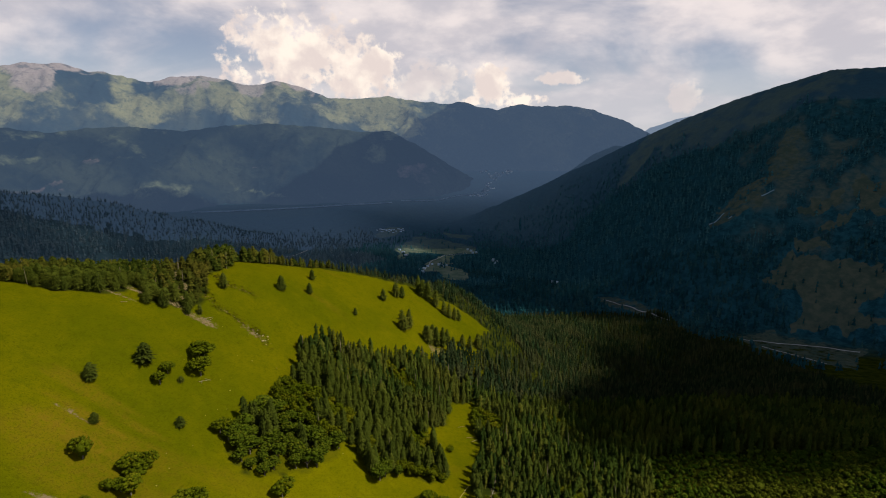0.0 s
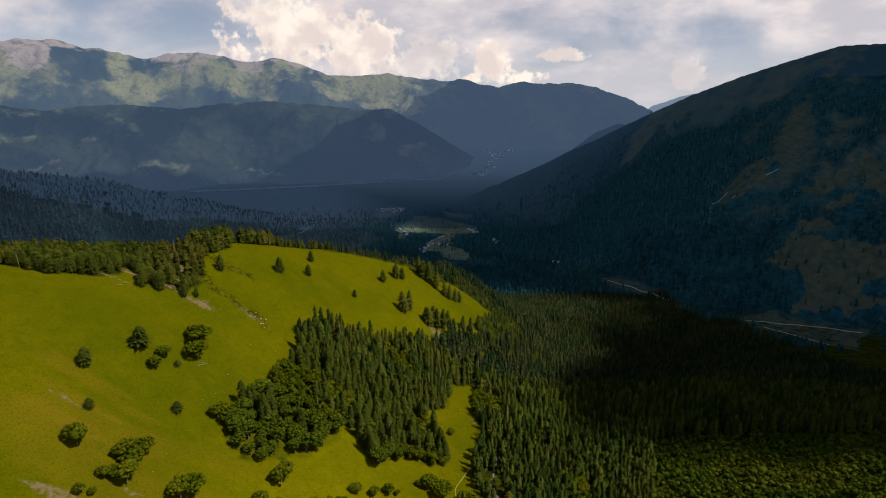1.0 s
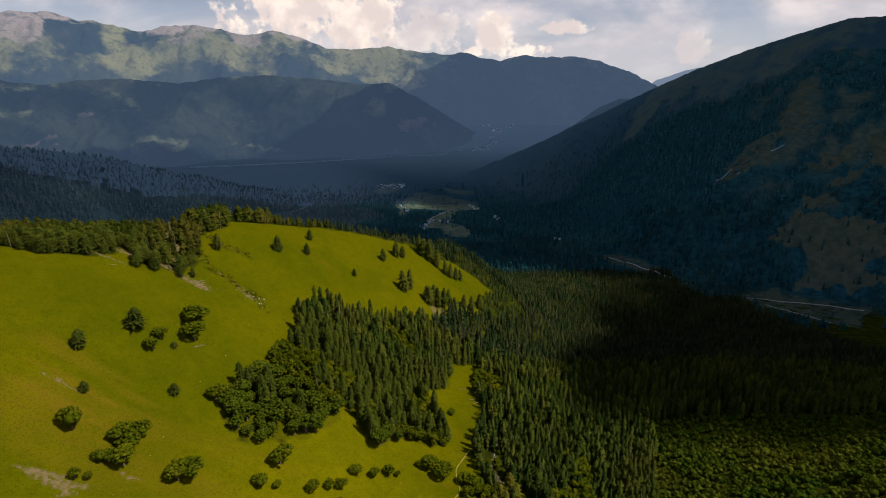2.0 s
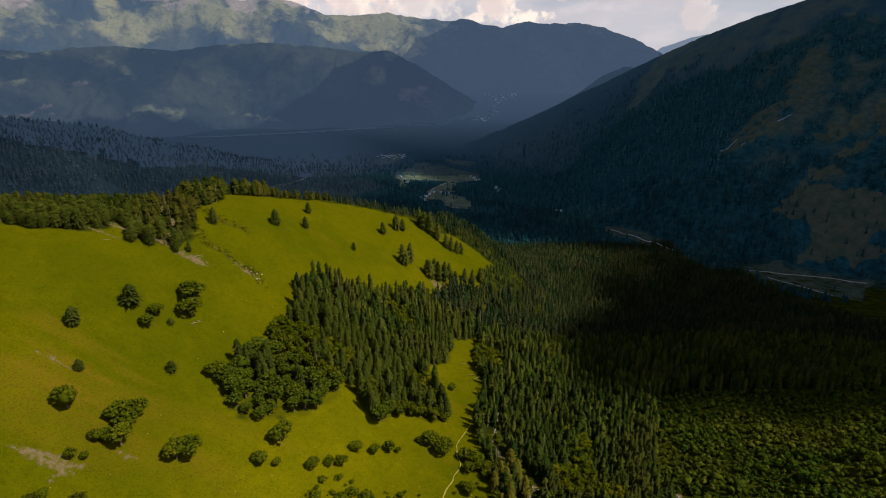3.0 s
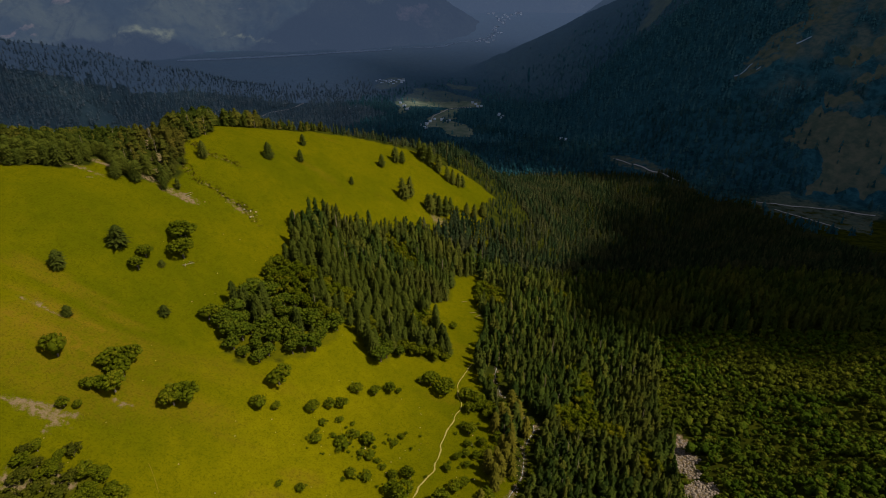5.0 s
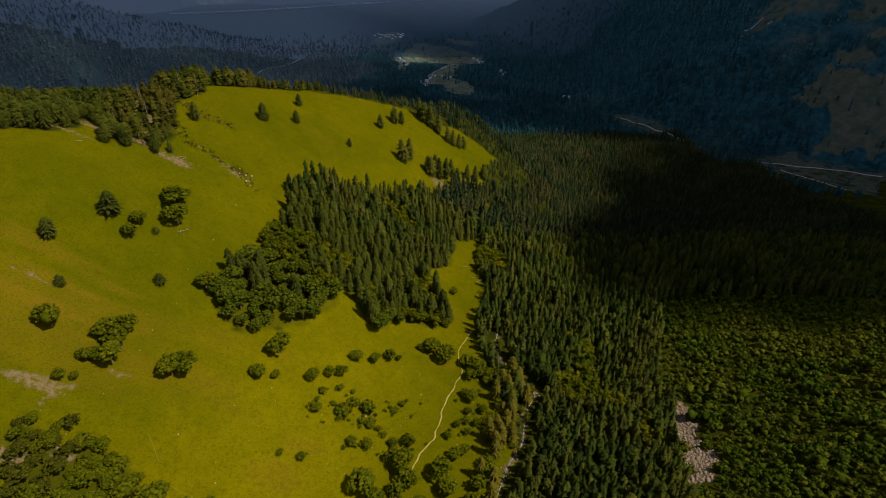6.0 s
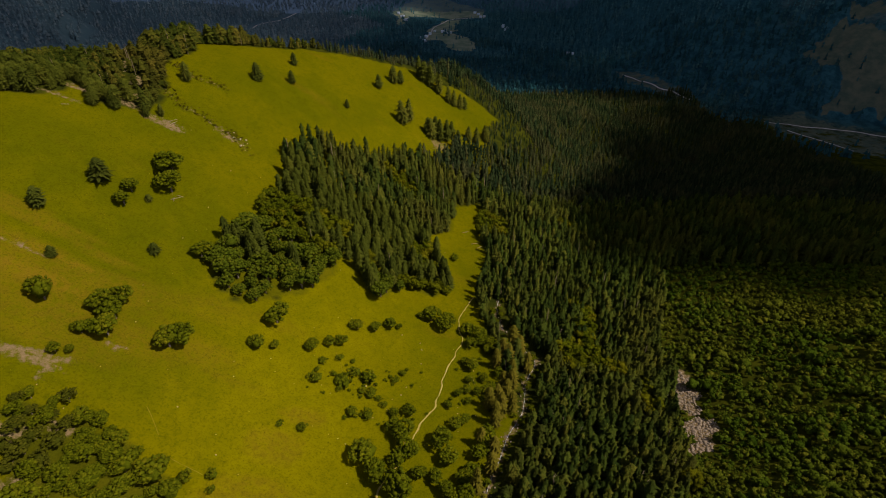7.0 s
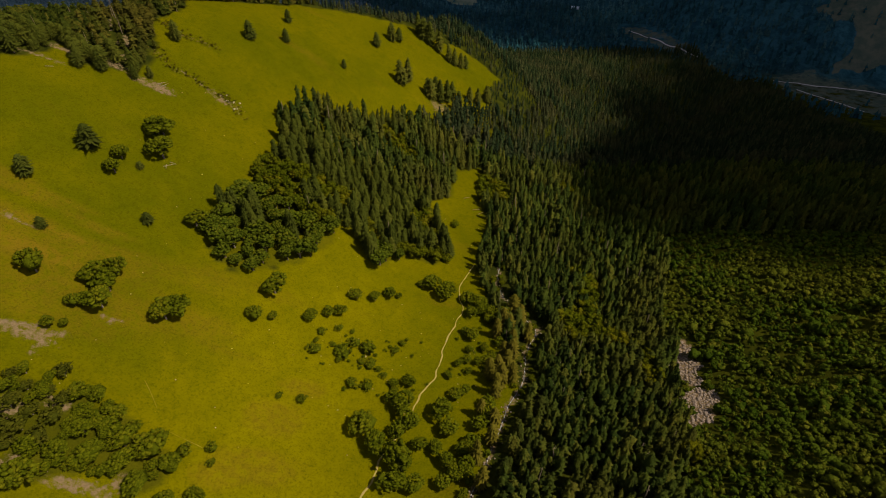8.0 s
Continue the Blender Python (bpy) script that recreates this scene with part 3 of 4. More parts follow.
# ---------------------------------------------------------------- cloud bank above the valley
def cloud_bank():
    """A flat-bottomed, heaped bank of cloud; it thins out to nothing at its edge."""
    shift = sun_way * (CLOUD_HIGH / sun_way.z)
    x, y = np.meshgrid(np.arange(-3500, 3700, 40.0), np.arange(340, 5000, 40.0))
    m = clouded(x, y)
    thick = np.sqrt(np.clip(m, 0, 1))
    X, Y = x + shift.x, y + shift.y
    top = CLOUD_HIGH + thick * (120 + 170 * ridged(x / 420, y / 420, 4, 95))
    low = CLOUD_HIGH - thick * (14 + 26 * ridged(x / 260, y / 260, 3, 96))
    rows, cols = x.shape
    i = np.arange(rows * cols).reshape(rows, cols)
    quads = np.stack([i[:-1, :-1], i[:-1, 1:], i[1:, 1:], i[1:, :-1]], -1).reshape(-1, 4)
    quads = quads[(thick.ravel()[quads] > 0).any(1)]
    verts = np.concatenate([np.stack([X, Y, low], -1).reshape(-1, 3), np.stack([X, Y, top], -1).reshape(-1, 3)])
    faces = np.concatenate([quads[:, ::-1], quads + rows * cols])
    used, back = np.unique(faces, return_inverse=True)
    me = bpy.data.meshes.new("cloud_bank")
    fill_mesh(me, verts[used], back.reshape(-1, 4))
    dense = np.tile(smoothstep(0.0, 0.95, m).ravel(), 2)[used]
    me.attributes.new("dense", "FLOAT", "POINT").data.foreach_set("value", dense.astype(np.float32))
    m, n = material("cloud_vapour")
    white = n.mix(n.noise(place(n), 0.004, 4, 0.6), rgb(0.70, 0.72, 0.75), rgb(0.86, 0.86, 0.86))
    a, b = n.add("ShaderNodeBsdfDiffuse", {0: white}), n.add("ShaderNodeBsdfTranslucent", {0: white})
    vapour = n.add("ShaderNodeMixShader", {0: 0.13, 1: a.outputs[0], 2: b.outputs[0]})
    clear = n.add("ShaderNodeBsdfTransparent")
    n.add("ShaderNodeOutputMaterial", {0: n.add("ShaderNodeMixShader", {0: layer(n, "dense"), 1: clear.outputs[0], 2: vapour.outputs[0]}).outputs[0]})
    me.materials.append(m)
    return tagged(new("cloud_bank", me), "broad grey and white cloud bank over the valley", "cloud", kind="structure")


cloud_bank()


# ---------------------------------------------------------------- trees
rng = np.random.default_rng(7)


def conifer_shape(rng, tiers, spokes, base=0.06, wide=0.17, full=0.62):
    """A spruce one metre high: a ragged column of drooping whorls round a stem, blunt at the tip. Vertices and triangles."""
    verts, tris, tint = [], [], []
    lean = rng.normal(0, 0.02, 2)
    for k in range(tiers):
        s = k / (tiers - 1)
        low = base + (0.93 - base) * s + rng.normal(0, 0.010)
        r = wide * (1 - 0.97 * s ** 1.6) ** full * (0.78 + 0.22 * min(1.0, s * 5)) * rng.uniform(0.70, 1.22) + 0.016
        top = min(1.0, low + 0.05 + 1.3 / tiers * (1 - 0.45 * s) + rng.uniform(0, 0.02))
        turn, o = rng.uniform(0, 6.28), len(verts)
        ox, oy = rng.normal(0, 0.018, 2) * (1 - s) + lean * s
        verts.append((ox * 0.5, oy * 0.5, top))
        for q in range(spokes * 2):
            a = turn + math.pi * q / spokes
            d = r * (rng.uniform(0.70, 1.35) if q % 2 == 0 else rng.uniform(0.40, 0.72))
            drop = (0.035 if q % 2 == 0 else 0.0) * (1 - 0.6 * s)
            verts.append((ox + d * math.cos(a), oy + d * math.sin(a), max(0.01, low - drop + rng.normal(0, 0.016))))
        # Tint carries shade: dark at the stem and notches, light at the tips.
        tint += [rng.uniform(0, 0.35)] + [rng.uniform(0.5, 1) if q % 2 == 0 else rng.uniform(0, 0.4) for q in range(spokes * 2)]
        for q in range(spokes * 2):
            tris.append((o, o + 1 + q, o + 1 + (q + 1) % (spokes * 2)))
    return np.array(verts), np.array(tris), np.array(tint)


_b = bmesh.new()
bmesh.ops.create_icosphere(_b, subdivisions=1, radius=1)
ICO_V = np.array([v.co[:] for v in _b.verts])
ICO_F = np.array([[v.index for v in f.verts] for f in _b.faces])
_b.free()


def crown_shape(rng, lumps, flakes, flat=0.8, low=0.14, small=1.0):
    """A broadleaved crown one metre high and about one wide: leafy clumps round a full core, with loose sprays."""
    verts, tris, tint, count = [], [], [], 0
    middle, reach = np.array([0, 0, 0.5 + low / 2]), np.array([0.36, 0.36, 0.36 * flat])
    lopsided = rng.normal(0, 0.10, 3) * [1, 1, 0.4]
    for k in range(lumps + 2):
        way = rng.normal(size=3)
        way /= np.linalg.norm(way)
        if way[2] < -0.45:
            way[2] *= -1
        core = k < 2
        size = rng.uniform(0.26, 0.32) if core else rng.uniform(0.07, 0.16) * small
        c = middle + way * reach * (0.25 if core else rng.uniform(0.72, 1.12)) + (0 if core else lopsided * max(0, way[2] + 0.4))
        turn = np.linalg.qr(rng.normal(size=(3, 3)))[0]
        v = (ICO_V * rng.uniform(0.60, 1.35, (len(ICO_V), 1)) * rng.uniform(0.65, 1.3, 3)) @ turn * size * [1, 1, 0.85] + c
        shade = rng.uniform(0, 1)
        verts.append(v)
        tris.append(ICO_F + count)
        tint.append(np.clip(shade + rng.uniform(-0.3, 0.3, len(v)), 0, 1))
        count += len(v)
        for _ in range(flakes):
            w = rng.normal(size=3)
            w[2] = abs(w[2]) * 0.9 - 0.25
            w /= np.linalg.norm(w)
            p = c + w * size * rng.uniform(0.95, 1.45) * [1, 1, 0.85]
            verts.append(p + rng.normal(size=(3, 3)) * 0.034 * small)
            tris.append(np.array([[count, count + 1, count + 2]]))
            tint.append(np.full(3, np.clip(shade + rng.uniform(-0.4, 0.5), 0, 1)))
            count += 3
    return np.concatenate(verts), np.concatenate(tris), np.concatenate(tint)


def scatter(name, shapes, places, mat, label, category, seed, smooth=False):
    """Many trees in one mesh. places: rows of x, y, height, width factor, lean."""
    rng = np.random.default_rng(seed)
    V, F, T, count = [], [], [], 0
    z = height(places[:, 0], places[:, 1])
    for k, (x, y, tall, wide) in enumerate(places):
        v, f, u = shapes[rng.integers(len(shapes))]
        a = rng.uniform(0, 6.28)
        c, s = math.cos(a), math.sin(a)
        lx, ly = rng.normal(0, 0.02, 2)
        w = np.empty_like(v)
        w[:, 0] = (v[:, 0] * c - v[:, 1] * s) * tall * wide + x + lx * v[:, 2] * tall
        w[:, 1] = (v[:, 0] * s + v[:, 1] * c) * tall * wide + y + ly * v[:, 2] * tall
        w[:, 2] = v[:, 2] * tall + z[k] - 0.3
        V.append(w)
        F.append(f + count)
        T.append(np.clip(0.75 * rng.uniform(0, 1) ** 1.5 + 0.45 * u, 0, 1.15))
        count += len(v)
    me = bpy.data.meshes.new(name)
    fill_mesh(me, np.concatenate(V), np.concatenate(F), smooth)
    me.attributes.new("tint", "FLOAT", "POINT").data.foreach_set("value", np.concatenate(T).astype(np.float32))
    me.materials.append(mat)
    return tagged(new(name, me), label, category, kind="stuff")


def spread(x0, x1, y0, y1, gap, seed):
    """Jittered places over a rectangle."""
    r = np.random.default_rng(seed)
    x, y = np.meshgrid(np.arange(x0, x1, gap), np.arange(y0, y1, gap * 0.92))
    x = x.astype(float)
    x[1::2] += gap / 2
    return (x + r.uniform(-0.5, 0.5, x.shape) * gap).ravel(), (y + r.uniform(-0.5, 0.5, y.shape) * gap).ravel()


def sized(x, y, low, high, wide, seed):
    r = np.random.default_rng(seed)
    return np.stack([x, y, r.uniform(low, high, len(x)) * (1 + 0.15 * fbm(x / 40, y / 40, 2, 3)), r.uniform(wide * 0.8, wide * 1.25, len(x))], 1)


SPRUCES = [conifer_shape(rng, 9, 4, rng.uniform(0.03, 0.10), rng.uniform(0.13, 0.19), rng.uniform(0.30, 0.60)) for _ in range(14)]
PINES = [conifer_shape(rng, 7, 5, rng.uniform(0.10, 0.2), rng.uniform(0.24, 0.32), rng.uniform(0.22, 0.36)) for _ in range(8)]
BACK_SPRUCES = [conifer_shape(rng, 5, 3, rng.uniform(0.03, 0.10), rng.uniform(0.14, 0.20), rng.uniform(0.36, 0.62)) for _ in range(10)]
SMALL_SPRUCES = [conifer_shape(rng, 3, 4, 0.05, 0.20, 0.45) for _ in range(6)]
BUSHES = [crown_shape(rng, 5, 6, 1.25, 0.0, 0.95) for _ in range(14)]
CROWNS = [crown_shape(rng, 18, 7, 1.0, 0.1, 1.1) for _ in range(6)]

# Dense spruce forest round the meadow and down to the valley.
x, y = spread(-430, 640, 195, 1340, 5.1, 21)
ridge_x, ridge_y = spread(-430, -200, 395, 660, 4.6, 22)
low_x, low_y = spread(25, 190, 195, 440, 6.6, 23)
near_ridge = off_line(CREST_EDGE, ridge_x, ridge_y) < 55
x, y = np.concatenate([x, ridge_x[near_ridge], low_x]), np.concatenate([y, ridge_y[near_ridge], low_y])
wooded = (~inside(MEADOW, x, y) | inside(WOOD, x, y)) & ~scrub_at(x, y) & (off_line(STREAM, x, y) > np.where(y < 420, 8.5, 1))
wooded &= (x > -60) | (y > 395) | inside(WOOD, x, y)
wooded &= (x < 330) | (y > 430)
wooded &= (y < 1150) | ((x > 90) & (x < 560))
wooded &= (x > -130) | (off_line(CREST_EDGE, x, y) < 75) | inside(WOOD, x, y)
wooded &= (ellipses(EARTHS, x, y) < 0.5) | (y > 560)
wooded &= (ellipses(((-234, 478, 20, 26), (-244, 505, 12, 14)), x, y) < 0.5) | (rng.uniform(size=x.shape) < 0.5)
wooded &= np.abs(np.arctan2(x, y - 80)) < radians(47)
keep = wooded & (rng.uniform(size=x.shape) < np.where(y > 640, 0.62, 0.88) + 0.2 * fbm(x / 25, y / 25, 2, 19))
x, y = x[keep], y[keep]
leafy = ((fbm(x / 45, y / 45, 3, 13) > 0.2) & (y < 560) & (x < 130) & (x > -60)) | (inside(WOOD, x, y) & (x < -72) & (y < 446) & (fbm(x / 20, y / 20, 2, 14) > -0.30))
tall = sized(x, y, 11, 22, 1.0, 1)
tall[:, 2] *= np.where(off_line(CREST_EDGE, x, y) < 75, np.where(x > -200, 0.62, np.where(y > 535, 0.92, 0.68)), 1.0)
tall[:, 2] *= np.where((y > 640) & (x > 20), 0.78, 1.0)
tall[:, 2] *= np.where(inside(WOOD, x, y), 1.12, 1.0)
tall[:, 2] *= np.where((y < 430) & (x > 30), 0.86, 1.0)
tall[:, 3] *= np.where(y < 430, 1.08, 1.0)
# The trees of the wood on the meadow stand singly; those nearest the path come first.
order = np.argsort(y)
wood_spruces = [k for k in order if inside(WOOD, x[k], y[k]) and not leafy[k]][:290]
wood_leafy = [k for k in order if inside(WOOD, x[k], y[k]) and leafy[k]][:120]
WOOD_SPRUCES = [(float(x[k]), float(y[k]), float(tall[k, 2])) for k in wood_spruces]
spaced = []
for k in wood_leafy:
    if all((x[k] - x[j]) ** 2 + (y[k] - y[j]) ** 2 > 42 for j in spaced):
        spaced.append(k)
WOOD_TREES = [(float(x[k]), float(y[k]), float(0.64 * tall[k, 2])) for k in spaced]
crest = (off_line(CREST_EDGE, x, y) < 75) & (x < -140) & (y > 395) & ~leafy
crest_pines = [k for k in order if crest[k] and off_line(CREST_EDGE, x[k], y[k]) < 26][:160]
CREST_PINES = [(float(x[k]), float(y[k]), float(tall[k, 2])) for k in crest_pines]
snag_places = [k for k in order if not leafy[k] and y[k] < 640 and x[k] < 150]
SCAR_SNAGS = ((-256, 489, 11), (-243, 476, 10), (-251, 513, 13), (-239, 494, 12), (-228, 481, 9), (-248, 505, 12), (-246, 470, 9), (-236, 470, 8))
SNAGS = [(float(a), float(b), float(c)) for a, b, c in SCAR_SNAGS] + [(float(x[k]) + 1.5, float(y[k]) - 2.0, float(tall[k, 2]) * 1.02) for k in snag_places[5::34]]
rest = np.ones(len(x), bool)
rest[wood_spruces + wood_leafy + crest_pines] = False
x, y, tall, leafy, crest = x[rest], y[rest], tall[rest], leafy[rest], crest[rest]
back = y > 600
scatter("spruce_forest", SPRUCES, tall[~leafy & ~back & ~crest], VALLEYSIDE, "dense dark spruce forest on the valley side", "forest", 1)
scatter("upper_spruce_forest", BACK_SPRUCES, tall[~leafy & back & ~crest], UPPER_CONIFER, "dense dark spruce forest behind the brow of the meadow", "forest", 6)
scatter("crest_pine_forest", PINES, tall[crest], CONIFER, "bushy dark pines along the crest above the meadow", "forest", 7)
scatter("broadleaf_forest", CROWNS, sized(x[leafy], y[leafy], 8, 13, 0.85, 2), BROADLEAF, "broadleaved trees among the spruces along the stream", "forest", 2)

# Low scrub across the stream.
x, y = spread(100, 460, 185, 480, 3.5, 31)
keep = scrub_at(x, y) & (np.arctan2(x, y - 80) < radians(64)) & (rng.uniform(size=x.shape) < 0.9) & (ellipses(SCREES, x, y + 2) < 0.3)
bushes = sized(x[keep], y[keep], 3.2, 6.2, 0.95, 3)
bushes[:, 2] *= 1 + 0.45 * fbm(bushes[:, 0] / 16, bushes[:, 1] / 16, 3, 15) + 0.5 * (np.random.default_rng(6).uniform(size=len(bushes)) > 0.94)
lofty = (bushes[:, 0] > 165) & (bushes[:, 1] < 345) & (fbm(bushes[:, 0] / 22, bushes[:, 1] / 22, 3, 25) > 0.0)
bushes = bushes[~lofty | (np.random.default_rng(8).uniform(size=len(bushes)) < 0.5)]
lofty = (bushes[:, 0] > 165) & (bushes[:, 1] < 345) & (fbm(bushes[:, 0] / 22, bushes[:, 1] / 22, 3, 25) > 0.0)
bushes[lofty, 2] *= 1.5
scatter("broadleaf_scrub", BUSHES, bushes, SCRUB, "dense broadleaved scrub covering the far bank slope", "scrub", 3)

# Woods of the valley and the mountain flanks.
x, y = spread(-1900, 1700, 950, 2900, 13, 41)
z = height(x, y)
az = np.degrees(np.arctan2(x, y))
high_land, open_land = alpine_at(x, y, z), np.maximum.reduce([pasture_at(x, y + k) for k in (0, 28, 56)])
keep = (np.abs(az) < 43) & ((open_land < 0.35) | (rng.uniform(size=x.shape) < 0.09)) & (high_land < 0.45) & (rng.uniform(size=x.shape) > smoothstep(2150, 2750, np.hypot(x, y))) & (rng.uniform(size=x.shape) < 0.92) & ~((x > -430) & (x < 640) & (y < 1150)) & ~((x > 90) & (x < 560) & (y < 1340)) & ~((x > 900) & (z > 300 + 160 * rng.uniform(size=x.shape)))
for line in ROADS:
    keep &= off_line(line, x, y - 12) > 22
woods = sized(x[keep], y[keep], 11, 23, 1.15, 4)
# Split by side and distance, so each wood takes its own painted haze tone.
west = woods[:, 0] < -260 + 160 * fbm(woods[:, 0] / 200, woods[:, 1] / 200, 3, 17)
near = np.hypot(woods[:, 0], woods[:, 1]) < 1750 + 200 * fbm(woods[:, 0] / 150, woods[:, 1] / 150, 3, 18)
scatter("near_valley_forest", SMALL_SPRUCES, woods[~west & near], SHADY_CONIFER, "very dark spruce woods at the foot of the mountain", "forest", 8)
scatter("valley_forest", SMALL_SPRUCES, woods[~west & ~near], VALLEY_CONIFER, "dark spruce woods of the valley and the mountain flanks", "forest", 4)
scatter("western_valley_forest", SMALL_SPRUCES, woods[west], PALE_CONIFER, "grey-green spruce woods of the western valley side, paled by painted haze", "forest", 5)


# ---------------------------------------------------------------- single trees
def part(name, verts, faces, mat, parent, label="", tint=None, smooth=False):
    """One mesh under a thing."""
    me = bpy.data.meshes.new(name)
    fill_mesh(me, verts, faces, smooth)
    if tint is not None:
        me.attributes.new("tint", "FLOAT", "POINT").data.foreach_set("value", np.asarray(tint, np.float32))
    me.materials.append(mat)
    ob = new(name, me)
    ob.parent = parent
    return tagged(ob, label)


def stem(points, radii, sides=7):
    """A tapered, closed limb along a line of places: vertices and triangles."""
    verts, tris = [], []
    for (x, y, z), r in zip(points, radii):
        for k in range(sides):
            a = 2 * math.pi * k / sides
            verts.append((x + r * math.cos(a), y + r * math.sin(a), z))
    for j in range(len(points) - 1):
        for k in range(sides):
            a, b = j * sides + k, j * sides + (k + 1) % sides
            tris += [(a, b, b + sides), (a, b + sides, a + sides)]
    verts.append(points[-1])
    top = (len(points) - 1) * sides
    tris += [(top + k, top + (k + 1) % sides, len(verts) - 1) for k in range(sides)]
    return np.array(verts), np.array(tris)


def joined(shapes):
    V, F, count = [], [], 0
    for v, f in shapes:
        V.append(v)
        F.append(f + count)
        count += len(v)
    return np.concatenate(V), np.concatenate(F)


def leafy_crown(rng, lumps, flat, ragged):
    """A crown one metre high and about one wide: a core darkened as inner shade under many small leaf clumps, broken by
    a few boughs. Vertices, triangles, tint.
    """
    verts, tris, tint, count = [], [], [], 0
    boughs = [(np.array([math.cos(a), math.sin(a), rng.uniform(-0.2, 0.9)]), rng.uniform(0.55, 1.0)) for a in rng.uniform(0, 6.28, 5)]
    lopsided = rng.normal(0, 0.06, 2)
    for k in range(lumps + 3):
        core = k < 3
        way = rng.normal(size=3)
        way[2] = abs(way[2]) if rng.uniform() < 0.8 else way[2]
        way /= np.linalg.norm(way)
        swell = 1 + ragged * (max(w @ way / np.linalg.norm(w) * g for w, g in boughs) - 0.6)
        size = rng.uniform(0.24, 0.30) if core else rng.uniform(0.042, 0.092)
        c = np.array([0, 0, 0.52]) + way * np.array([0.40, 0.40, 0.40 * flat]) * (0.3 if core else swell * rng.uniform(0.80, 1.06))
        c[:2] += lopsided * c[2]
        turn = np.linalg.qr(rng.normal(size=(3, 3)))[0]
        v = (ICO_V * rng.uniform(0.60, 1.35, (len(ICO_V), 1)) * rng.uniform(0.7, 1.3, 3)) @ turn * size * [1, 1, 0.8] + c
        # Inner shade and lit tops are put into the tint.
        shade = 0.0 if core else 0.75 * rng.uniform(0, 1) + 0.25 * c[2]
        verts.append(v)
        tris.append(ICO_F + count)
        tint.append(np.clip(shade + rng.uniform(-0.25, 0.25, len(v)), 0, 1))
        count += len(v)
        for _ in range(0 if core else 7):
            w = rng.normal(size=3)
            w[2] = abs(w[2]) * 0.9 - 0.2
            w /= np.linalg.norm(w)
            p = c + w * size * rng.uniform(0.95, 1.55) * [1, 1, 0.8]
            verts.append(p + rng.normal(size=(3, 3)) * 0.021)
            tris.append(np.array([[count, count + 1, count + 2]]))
            tint.append(np.full(3, np.clip(shade + rng.uniform(-0.4, 0.5), 0, 1)))
            count += 3
    return np.concatenate(verts), np.concatenate(tris), np.concatenate(tint)


def broadleaf_tree(rng, name, label, lumps, flat, high, leaves=BROADLEAF):
    """A broadleaved tree one metre wide and high metres high."""
    tree = new(name)
    limbs = [stem([(0, 0, -0.06), (0.01, 0, 0.2 * high), (0.0, 0.02, 0.55 * high)], (0.045, 0.035, 0.012))]
    for k in range(4):
        a = 1.6 * k + rng.uniform(0, 1)
        limbs.append(stem([(0, 0, 0.18 * high), (0.14 * math.cos(a), 0.14 * math.sin(a), 0.36 * high), (0.26 * math.cos(a), 0.26 * math.sin(a), 0.6 * high)], (0.024, 0.018, 0.006), 5))
    v, f = joined(limbs)
    part("trunk", v, f, BARK, tree, "grey-brown forked trunk")
    v, f, u = leafy_crown(rng, int(lumps * 3.8), flat, rng.uniform(0.6, 1.1))
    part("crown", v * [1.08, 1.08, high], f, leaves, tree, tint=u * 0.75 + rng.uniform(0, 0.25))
    return tagged(tree, label, "tree")


def spruce_tree(rng, name, label, wide, base, full, needles=CONIFER):
    """A spruce one metre high."""
    tree = new(name)
    v, f = stem([(0, 0, -0.03), (0.004, 0, 0.4), (0, 0.004, 0.9)], (0.018, 0.012, 0.003))
    part("trunk", v, f, BARK, tree, "straight grey-brown trunk")
    v, f, u = conifer_shape(rng, 24, 9, base, wide, full)
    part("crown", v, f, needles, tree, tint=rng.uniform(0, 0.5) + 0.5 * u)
    return tagged(tree, label, "tree")


def dead_spruce(rng, name, label):
    """A bare standing spruce one metre high with short broken limbs."""
    tree = new(name)
    v, f = stem([(0, 0, -0.03), (0.006, 0, 0.5), (0.0, 0.008, 1.0)], (0.022, 0.016, 0.004), 6)
    part("trunk", v, f, SNAG, tree)
    for k in range(9):
        a, z, l = rng.uniform(0, 6.28), rng.uniform(0.35, 0.95), rng.uniform(0.04, 0.10)
        v, f = stem([(0, 0, z), (l * math.cos(a), l * math.sin(a), z - 0.02 + 0.05 * rng.uniform(-1, 1))], (0.007, 0.002), 4)
        part("branch", v, f, SNAG, tree)
    return tagged(tree, label, "tree")


MEADOW_PINES = (
    (-217.5, 379.6, 14.8), (-232.7, 342.4, 11.0), (-178.1, 345.5, 7.6), (-214.4, 313.7, 6.6), (-192.9, 381.6, 4.9),
)
EDGE_SPRUCES = (
    (-47.9, 645.1, 12.5), (-42.6, 655.8, 10.2), (-16.1, 652.9, 11.5), (-8.7, 656.2, 11.6), (-1.3, 662.5, 11.7), (-12.6, 665.4, 9.1),
    (-21.6, 655.0, 8.9), (5.1, 673.0, 9.2), (15.6, 740.8, 8.6), (8.6, 736.5, 8.6), (21.9, 745.8, 7.3), (2.5, 737.0, 8.6),
    (47.4, 706.8, 9.8), (35.1, 691.9, 8.2), (-28.5, 747.6, 11.5), (-20.5, 744.5, 11.4), (-11.1, 741.5, 10.0), (-35.3, 753.8, 10.1),
    (24.9, 687.6, 8.1), (12.8, 669.2, 7.9),
)
